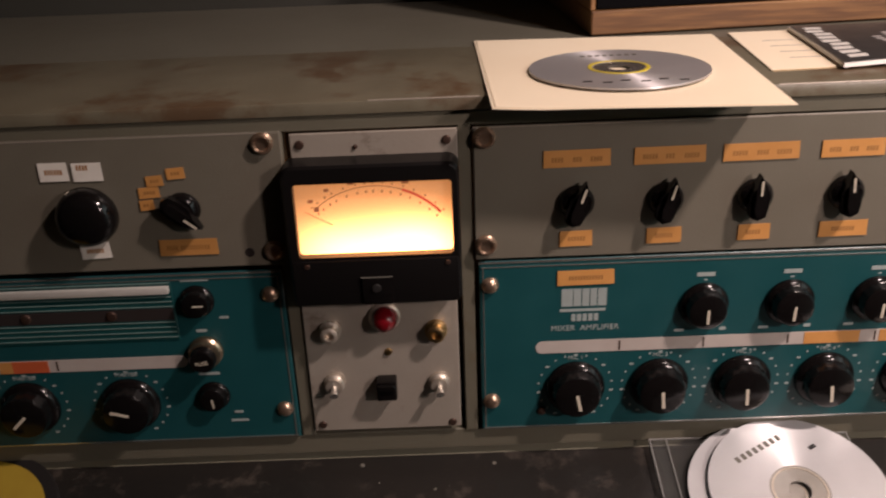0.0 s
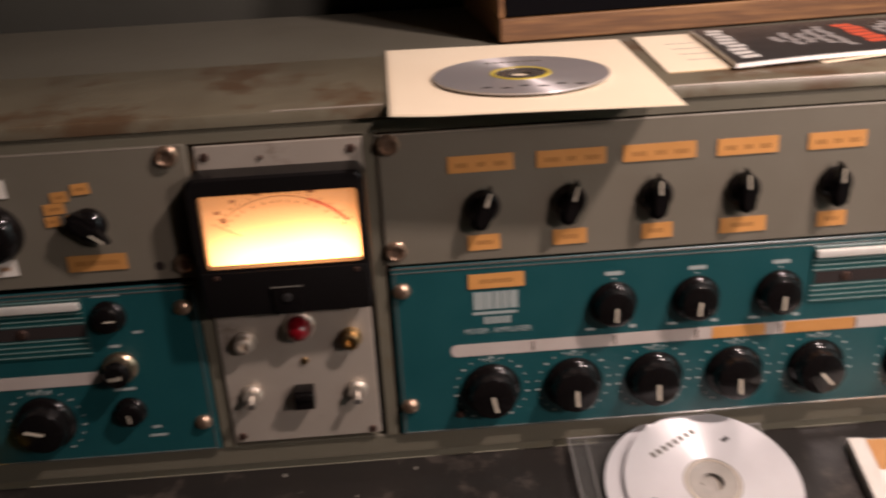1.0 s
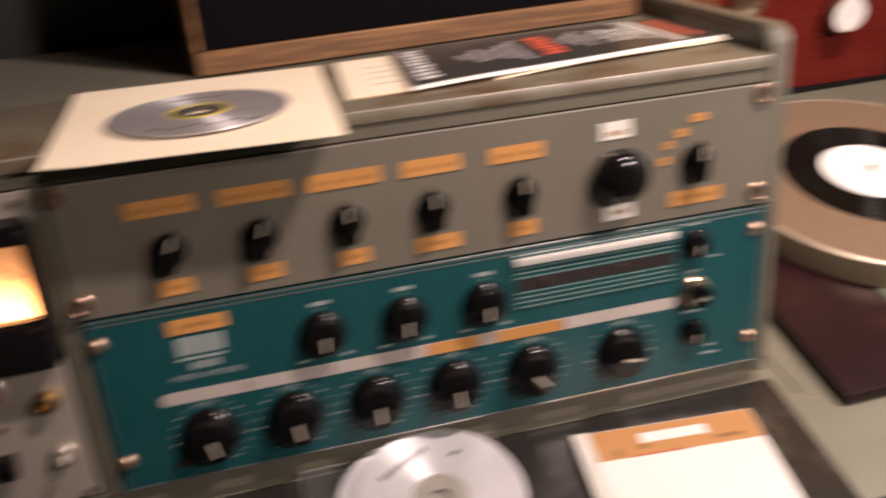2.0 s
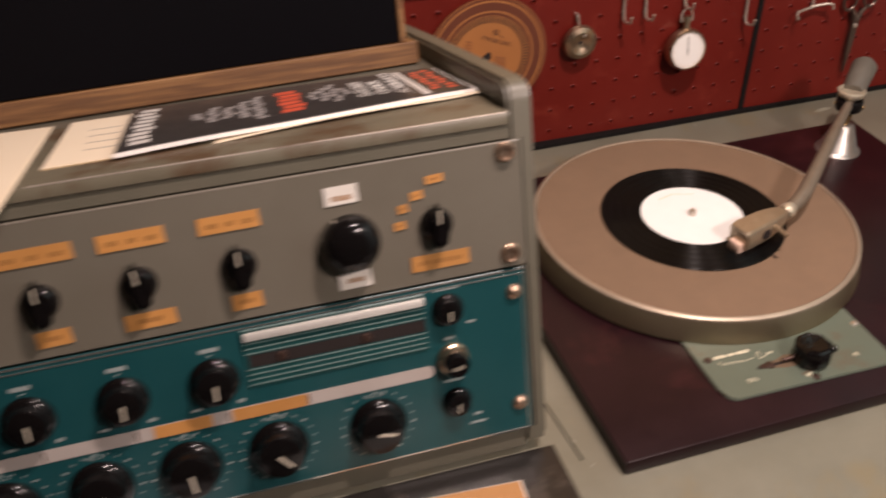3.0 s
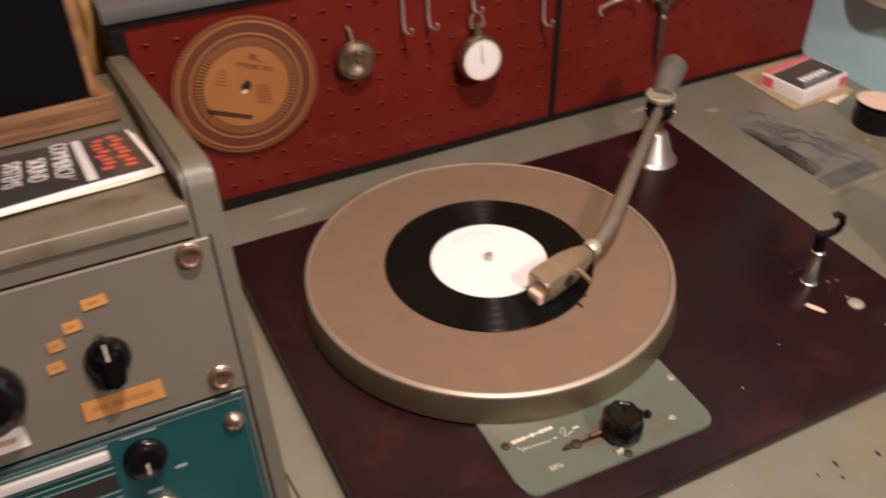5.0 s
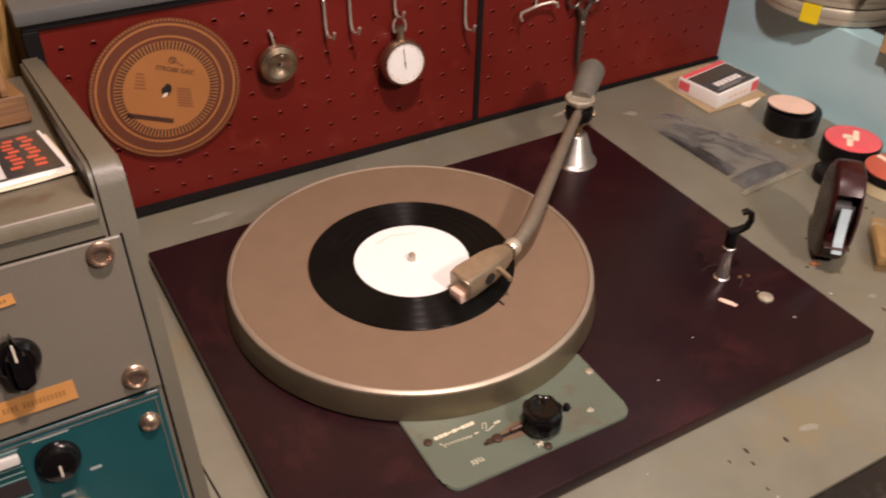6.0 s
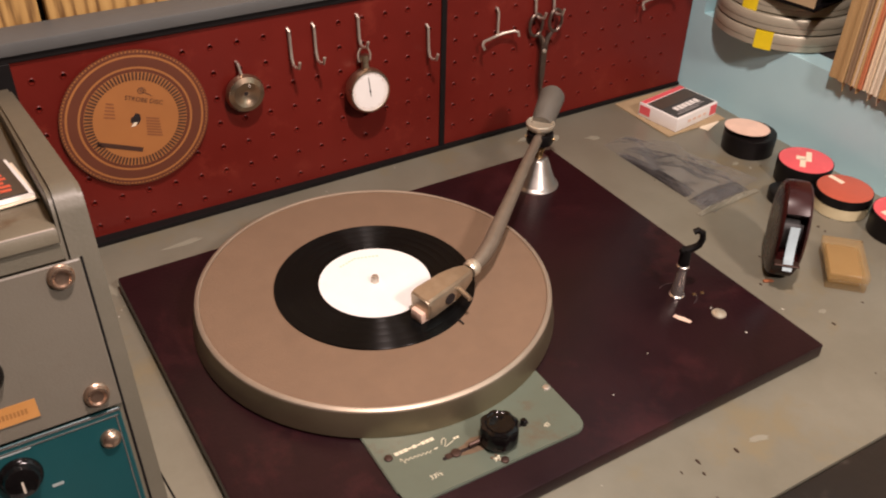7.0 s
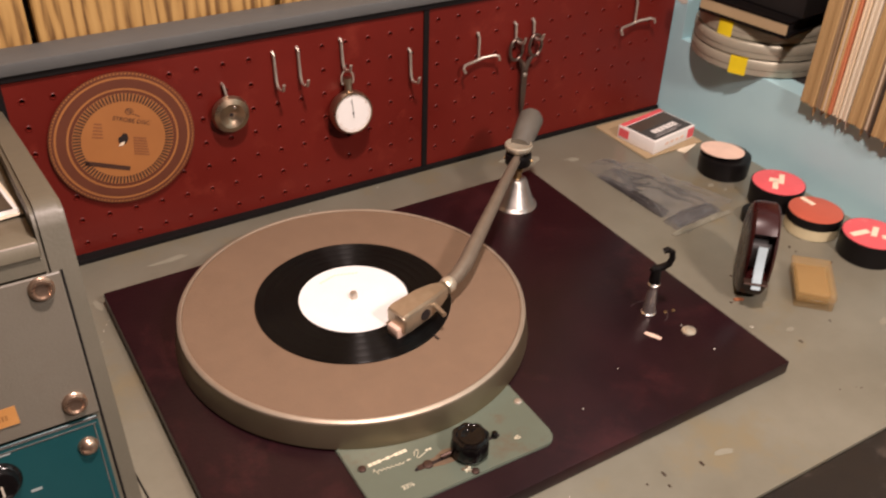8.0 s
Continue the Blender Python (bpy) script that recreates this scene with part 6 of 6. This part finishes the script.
# ---------------------------------------------------------------- at the blue wall
def desk_corner_things():
    tagged(alone("card_sheet", box(-0.048, 0.048, -0.050, 0.050, 0.0, 0.0012), M["card"], at(1.2490, 0.8280, 0.7502, 1)), "stained tan card lying on the desk", "card")
    # tape box
    t = thing("tape_box", at(1.2500, 0.8160, 0.7516, 9), "white and red splicing-tape box with dark top on a card", "box")
    part("box", box(-0.040, 0.040, -0.030, 0.030, 0.0, 0.018, 0.0012, 2), M["white"], t, "white cardboard box")
    part("top_panel", box(-0.0375, 0.0375, -0.0270, 0.0200, 0.018, 0.0183), M["wadding"], t, "dark printed top")
    part("red_band", box(-0.0385, 0.0385, 0.0215, 0.0288, 0.018, 0.0184), M["tin_red"], t, "red printed band")
    part("front_red", box(-0.0404, -0.0400, 0.012, 0.028, 0.004, 0.015), M["tin_red"], t, "red side print")
    part("corner_red", box(0.026, 0.0385, -0.0304, -0.0300, 0.003, 0.016), M["tin_red"], t, "red check print")
    part("picture", box(-0.034, 0.034, -0.0010, 0.0180, 0.0183, 0.01845), M["photo_print"], t, "brownish printed picture")
    bar_parts("brand_bar", [(-0.022 + i * 0.0078, -0.0158 + i * 0.0078, -0.0150 - 0.0006 * (i % 2), -0.0062) for i in range(6)], 0.0183, 0.0185, M["white"], t)
    bar_parts("printed_line", [(-0.030, 0.012, -0.0225, -0.0208), (-0.024, 0.026, -0.0192, -0.0178)], 0.0183, 0.0185, M["grey_print"], t)
    bar_parts("side_print", [(-0.018 + i * 0.010, -0.012 + i * 0.010, -0.0303, -0.0300) for i in range(4)], 0.007, 0.0105, M["tin_pale"], t)
    tagged(alone("paper_scrap", box(-0.016, 0.016, -0.006, 0.006, 0, 0.0008), M["paper"], at(1.2690, 0.7770, 0.7502, 22)), "small cream paper scrap on the desk", "paper")

    # round tape tins
    def tin(x, y, r, h, lid, label, scraps=(), cream=False):
        k = thing("tape_tin", at(x, y, 0.75), label, "tin", "round tape tins by the wall")
        part("body", lathe([(0, 0), (r - 0.001, 0), (r, 0.001), (r, h * 0.55), (r * 0.985, h * 0.56), (0, h * 0.56)], 48), M["cream_tin" if cream else "tin"], k)
        part("lid", lathe([(r * 1.015, h * (0.58 if cream else 0.5)), (r * 1.015, h - 0.0012), (r * 1.005, h - 0.0004), (r * 0.97, h - 0.0002), (r * 0.96, h - 0.0012)], 48), M["tin"], k, "black rim")
        part("lid_top", lathe([(r * 0.985, h - 0.0011), (r * 0.975, h), (r * 0.95, h + 0.0002), (0, h + 0.0001)], 48), M[lid], k)
        for a, l, d, w in scraps:
            part("tape_scrap", box(-l / 2, l / 2, -w / 2, w / 2, h + 0.0001, h + 0.0007), M["paper"], k, "torn cream tape scrap", at(d * math.cos(radians(a)), d * math.sin(radians(a)), 0, a + 20))
        return k
    tin(1.2660, 0.7110, 0.0300, 0.024, "tin", "black tin with loose salmon card lid")
    c = bmesh.new()
    merge(c, lathe([(0, 0), (0.0262, 0), (0.0262, 0.001), (0, 0.001)], 40))
    tagged(alone("card_disc", c, M["tin_pale"], pose(1.2625, 0.7145, 0.7775, -3, 5, 0)), "salmon card disc lying on a black tin", "card disc")
    tin(1.2665, 0.6290, 0.0300, 0.026, "tin_red", "black tin with pinkish red lid and tape scraps", ((20, 0.022, 0.008, 0.006), (200, 0.018, 0.010, 0.006), (110, 0.010, 0.006, 0.008)))
    tin(1.2590, 0.5685, 0.0295, 0.024, "tin_orange", "faded orange-red and cream tin", ((70, 0.018, 0.018, 0.006),), True)
    tin(1.2720, 0.5050, 0.0310, 0.026, "tin_red", "black tin with pinkish red lid and tape scraps", ((150, 0.022, 0.014, 0.007), (10, 0.020, 0.004, 0.006), (300, 0.018, 0.018, 0.007)))
    tin(1.2185, 0.6080, 0.0195, 0.012, "tin", "small flat black tin behind the tape dispenser")

    # polythene bag with grey contents
    g = thing("plastic_bag", at(1.155, 0.718, 0.7500, 0), "crumpled clear polythene bag with grey wadding inside", "plastic bag")
    def crumple(cx, cy, lx, ly, h, deg, n=18, rough=0.35, taper=0.0):
        bm = bmesh.new()
        rows = []
        for i in range(n + 1):
            row = []
            for j in range(n + 1):
                s, t = i / n * 2 - 1, j / n * 2 - 1
                k = max(0.0, 1 - s * s) * max(0.0, 1 - t * t)
                z = 0.0010 + h * k ** 0.7 * (0.75 + rough * noise.noise(Vector((s * 2.3 + cx * 9, t * 2.3, 1.7))) + 0.22 * noise.noise(Vector((s * 6.1, t * 5.3 + cy * 7, 4.2)))) + 0.0035 * k ** 0.5 * rough * (1 - abs(noise.noise(Vector((s * 4.5 + t * 2.0, t * 1.6, 8.3)))) * 4)
                row.append(bm.verts.new((s * lx * (1 - taper * (t + 1) / 2) * (1 + 0.06 * noise.noise(Vector((t * 3, 0.3, 2))) ), t * ly * (1 + 0.08 * noise.noise(Vector((s * 3, 2.3, 1)))), max(0.0008, z))))
            rows.append(row)
        for i in range(n):
            for j in range(n):
                bm.faces.new((rows[i][j], rows[i + 1][j], rows[i + 1][j + 1], rows[i][j + 1]))
        ext = bmesh.ops.extrude_face_region(bm, geom=bm.faces[:])
        for v in ext["geom"]:
            if isinstance(v, bmesh.types.BMVert):
                v.co.z = max(0.0002, v.co.z - 0.0006)
        bmesh.ops.transform(bm, matrix=pose(cx, cy, 0, 0, 0, deg), verts=bm.verts)
        return bm
    part("film", crumple(0.002, 0.002, 0.050, 0.083, 0.020, 14, 48, 0.9, 0.62), M["bag"], g, "crinkled clear film")
    part("roll", crumple(0.004, -0.071, 0.037, 0.0115, 0.0150, 2, 24, 0.25), M["grey_film"], g, "translucent grey roll across the bag's end")
    part("roll_core", crumple(0.006, -0.070, 0.030, 0.0060, 0.0080, 2, 16, 0.2), M["grey_core"], g, "grey core of the roll")
    part("strip", crumple(-0.026, 0.000, 0.0095, 0.052, 0.0060, 5, 20, 0.3, 0.45), M["grey_core"], g, "soft dark grey strip in the bag")
    part("inner_film", crumple(-0.002, -0.004, 0.040, 0.066, 0.0100, 16, 30, 0.9, 0.55), M["bag"], g, "folded clear film inside")
    part("bag_end", crumple(0.004, -0.0845, 0.047, 0.0030, 0.0036, 4, 16, 0.9), M["smear"], g, "whitish end of the bag")

    # tape dispenser lying upright
    d = thing("tape_dispenser", at(1.1110, 0.5225, 0.75, 46) @ Matrix.Scale(1.05, 4), "maroon plastic tape dispenser with pale blue tape standing on the desk", "tape dispenser")
    RX, RZ, W = 0.0360, 0.0465, 0.0130
    def loft(outline, steps):
        """Upright slices of one outline, each shrunk towards the middle."""
        bm = bmesh.new()
        rings = [[bm.verts.new((x * k, y, RZ + (z - RZ) * k)) for x, z in outline] for y, k in steps]
        n = len(outline)
        for ra, rb in zip(rings, rings[1:]):
            for i in range(n):
                bm.faces.new((ra[i], ra[(i + 1) % n], rb[(i + 1) % n], rb[i]))
        bm.faces.new(rings[0][::-1])
        bm.faces.new(rings[-1])
        bmesh.ops.recalc_face_normals(bm, faces=bm.faces)
        return bm
    full = [(RX * math.cos(radians(a)), RZ + RZ * math.sin(radians(a))) for a in range(0, 360, 8)]
    # hollow C of the shell, open towards the cutter, between two domed cheeks
    horn = [(RX * math.cos(radians(a)), RZ + RZ * math.sin(radians(a))) for a in range(-158, 140, 8)]
    inner = [(-0.0190, 0.0700), (-0.0080, 0.0680), (-0.0030, 0.0560), (-0.0050, 0.0400), (-0.0200, 0.0335), (-0.0320, 0.0325)]
    part("shell", loft(horn + inner, ((-W * 0.72, 0.99), (-W * 0.35, 1.0), (W * 0.35, 1.0), (W * 0.72, 0.99))), M["brown_plastic"], d, "glossy dark maroon shell")
    for sgn in (-1, 1):
        cheek = loft(full, [(sgn * W * q, k) for q, k in ((0.74, 0.975), (0.86, 0.945), (0.95, 0.89), (1.0, 0.80), (1.01, 0.55))])
        part("side_cheek", cheek, M["brown_plastic"], d, "domed maroon side cheek")
    part("well", box(-0.0100, -0.0030, -W * 0.68, W * 0.68, 0.0360, 0.0690), M["black"], d, "dark tape opening")
    part("cutter", box(-0.0415, -0.0330, -W * 0.80, W * 0.80, 0.0322, 0.0336, 0.0004, 1), M["rust"], d, "worn metal cutter lip")
    part("tape_roll", lathe([(0.0115, -0.008), (0.0115, 0.008), (0.0185, 0.008), (0.0185, -0.008), (0.0115, -0.008)], 32, pose(-0.0080, 0, 0.0520, 90, 0, 0)), M["black_matt"], d, "dark roll in the well")
    part("tape", sheet([(-0.0425, -0.0045, 0.0285), (-0.0425, 0.0035, 0.0285), (-0.0290, 0.0035, 0.0660), (-0.0290, -0.0045, 0.0660)], 0.0006, 6, lambda s, t: 0.0025 * math.sin(t * 3.1)), M["tape_film"], d, "pale blue tape end")
    # amber plastic box
    a = thing("plastic_box", at(1.1650, 0.4885, 0.75, 45.6), "small amber translucent plastic box with lid", "plastic box")
    part("base", box(-0.0318, 0.0318, -0.0184, 0.0184, 0.0, 0.0108, 0.0018, 3), M["amber_clear"], a)
    part("lid", box(-0.0326, 0.0326, -0.0192, 0.0192, 0.0110, 0.0190, 0.0020, 3), M["amber_clear"], a, "paler amber lid")
    part("contents", box(-0.0240, 0.0265, -0.0140, 0.0150, 0.0020, 0.0130, 0.0015, 2), M["amber"], a, "tan packing seen through the plastic")
    tagged(alone("bark_crumb", box(-0.005, 0.005, -0.002, 0.002, 0, 0.0022, 0.0007, 1), M["crumb"], at(1.0890, 0.5115, 0.75, -25)), "small brown crumb beside the tape dispenser", "crumb")


def recess_things():
    Z = RECESS_Z + 0.0005
    # film cans in a pile
    def can(z, x, y, r, h, label, tape_at=None):
        c = thing("film_can", at(x, y, z), label, "film can", "film cans in the recess")
        part("base", lathe([(0, 0), (r - 0.003, 0), (r, 0.002), (r, h * 0.42), (r * 0.985, h * 0.45), (0, h * 0.45)], 64), M["film_can"], c)
        part("lid", lathe([(r * 1.004, h * 0.46), (r * 1.006, h * 0.52), (r * 1.0, h * 0.9), (r * 0.985, h), (r * 0.80, h), (r * 0.79, h - 0.0008), (0, h - 0.0008)], 64), M["film_can"], c, "pressed metal lid")
        if tape_at is not None:
            part("tape_strip", lathe_band(r * 1.010, tape_at, 7, -0.0003, h + 0.0006), M["yellow_tape"], c, "bright yellow tape")
    r = 0.0850
    can(Z, 1.375, 0.786, r, 0.0200, "flat grey metal film can with yellow tape", 205)
    can(Z + 0.0208, 1.374, 0.786, r * 0.99, 0.0190, "flat grey metal film can", None)
    can(Z + 0.0403, 1.373, 0.788, r * 0.94, 0.0190, "flat grey metal film can with yellow tape", 188)
    k = thing("black_binder", at(1.349, 0.766, Z + 0.0598, 10), "glossy black binder with tan pages lying on film cans", "binder")
    part("cover", box(-0.056, 0.100, -0.060, 0.060, 0.0, 0.0040, 0.0012, 2), M["black"], k, "black plastic cover")
    part("cover", box(-0.056, 0.100, -0.060, 0.060, 0.0160, 0.0200, 0.0012, 2), M["black"], k, "black plastic cover")
    part("page_block", box(-0.0530, 0.098, -0.056, 0.056, 0.0041, 0.0159), M["black_matt"], k, "dark page block")
    part("spine_strip", box(-0.0556, -0.0531, -0.058, 0.058, 0.0042, 0.0158), M["card"], k, "tan card edge")
    b = thing("dark_box", at(1.361, 0.760, Z + 0.0802, 6), "dark box on top of a binder", "box")
    part("body", box(-0.045, 0.080, -0.060, 0.060, 0.0, 0.100, 0.003, 2), M["black_matt"], b)
    part("lid", box(-0.047, 0.082, -0.062, 0.062, 0.1002, 0.130, 0.003, 2), M["black_matt"], b)
    # upright sleeves and folders overhanging the recess floor
    rnd = random.Random(8)
    y = 0.660
    tan, brown, cream, pale, red, dark, rust = (0.48, 0.32, 0.14), (0.29, 0.20, 0.115), (0.74, 0.60, 0.40), (0.82, 0.73, 0.55), (0.42, 0.12, 0.06), (0.07, 0.05, 0.035), (0.62, 0.22, 0.10)
    row = ((tan, 21), (brown, 7), (tan, 8), (rust, 5), (cream, 8), (pale, 10), (tan, 20), (brown, 8), (dark, 4), (tan, 19), (pale, 8), (dark, 4), (tan, 18), (cream, 9), (brown, 7), (tan, 20), (pale, 8), (red, 6),
           (tan, 16), (brown, 12), (cream, 9), (tan, 18), (pale, 8), (brown, 9), (tan, 20), (cream, 8), (tan, 16), (brown, 12), (pale, 8), (tan, 18), (cream, 9), (tan, 16), (brown, 14), (cream, 10), (tan, 18), (brown, 14), (tan, 14), (cream, 12))
    mats = {}
    words = {tan: "tan", brown: "brown", cream: "cream", pale: "pale cream", red: "faded red", dark: "dark brown", rust: "faded orange-red"}
    for col, mm in row:
        w = mm * 0.001
        if col not in mats:
            mats[col] = mat("worn_sleeve_card", col, 0.7, 0.0, tuple(c * 0.70 for c in col), 22, 0.9, 0.2, 300, spots=tuple(c * 0.5 for c in col), spot_scale=20, spot_cut=0.58, stretch=(1, 1, 0.2), vary=0.12)
        reach = rnd.uniform(0.0, 0.005)
        f = thing("record_sleeve", Matrix.Translation((1.303 + reach, y - w, Z + 0.0004)) @ pose(0, 0, 0, rnd.uniform(-0.8, 0.8), 0, rnd.uniform(-1.0, 1.0)),
                  "worn %s cardboard record sleeve standing in a row" % words[col], "record sleeve", "sleeves in the recess")
        part("back_board", box(0.0, 0.250, 0.0, w * 0.30, 0.0, 0.28, min(0.0007, w * 0.1), 1), mats[col], f)
        part("front_board", box(rnd.uniform(0, 0.002), 0.250, w * 0.66, w * 0.95, 0.0, 0.28, min(0.0007, w * 0.1), 1), mats[col], f)
        part("page_edges", box(0.0015, 0.248, w * 0.305, w * 0.655, 0.001, 0.278), M["paper"] if mm in (6, 8, 9) else mats[col], f, "frayed inner edges")
        if mm > 5:
            # torn flap of card hanging from the lower front corner
            n = [(0.001, 0.003), (0.012, 0.003), (0.011 + rnd.uniform(-0.003, 0.003), -rnd.uniform(0.002, 0.006)), (0.006, -rnd.uniform(0.006, 0.013)), (0.003, -rnd.uniform(0.002, 0.010))]
            part("torn_flap", prism(n, 0, 0.0006, 0, Matrix(((1, 0, 0, 0), (0, 0, 1, w * 0.1 - 0.0012), (0, 1, 0, 0), (0, 0, 0, 1)))), mats[col], f, "torn hanging edge")
        y -= w + rnd.uniform(0.0004, 0.0010)
        if y < 0.10:
            break


def lathe_band(r, a_mid, a_half, z0, z1, n=10):
    bm = bmesh.new()
    prev = None
    for k in range(n + 1):
        a = radians(a_mid - a_half + 2 * a_half * k / n)
        c, s = math.cos(a), math.sin(a)
        col = [bm.verts.new((q * c, q * s, z)) for q, z in ((r, z0), (r, z1), (r - 0.012, z1 + 0.0004))]
        if prev:
            bm.faces.new((prev[0], col[0], col[1], prev[1]))
            bm.faces.new((prev[1], col[1], col[2], prev[2]))
        prev = col
    return bm


# ---------------------------------------------------------------- build
setting()
peg_wall()
console_cabinet()
mixer_amplifier(FRONT, "teal rack mixer amplifier with black knobs and orange tape", (12, 4, 3, 5, 40, 78, 0, -3, -2, 0, -5))
mixer_amplifier(FRONT @ at(-0.611, 0.0, 0), "teal rack mixer amplifier with black knobs and red tape", (6, 4, 2, -4, -45, -105, 0, 0, 0, 90, 5), True)
switch_panel(FRONT, "grey switch panel with pointer knobs and orange tape labels")
switch_panel(FRONT @ at(-0.6035, 0.002, 0), "grey switch panel with round knob and white labels", True)
level_meter()
jack_panel()
on_lid()
desk_front_things()
turntable()
record()
desk_corner_things()
recess_things()
peg_things()
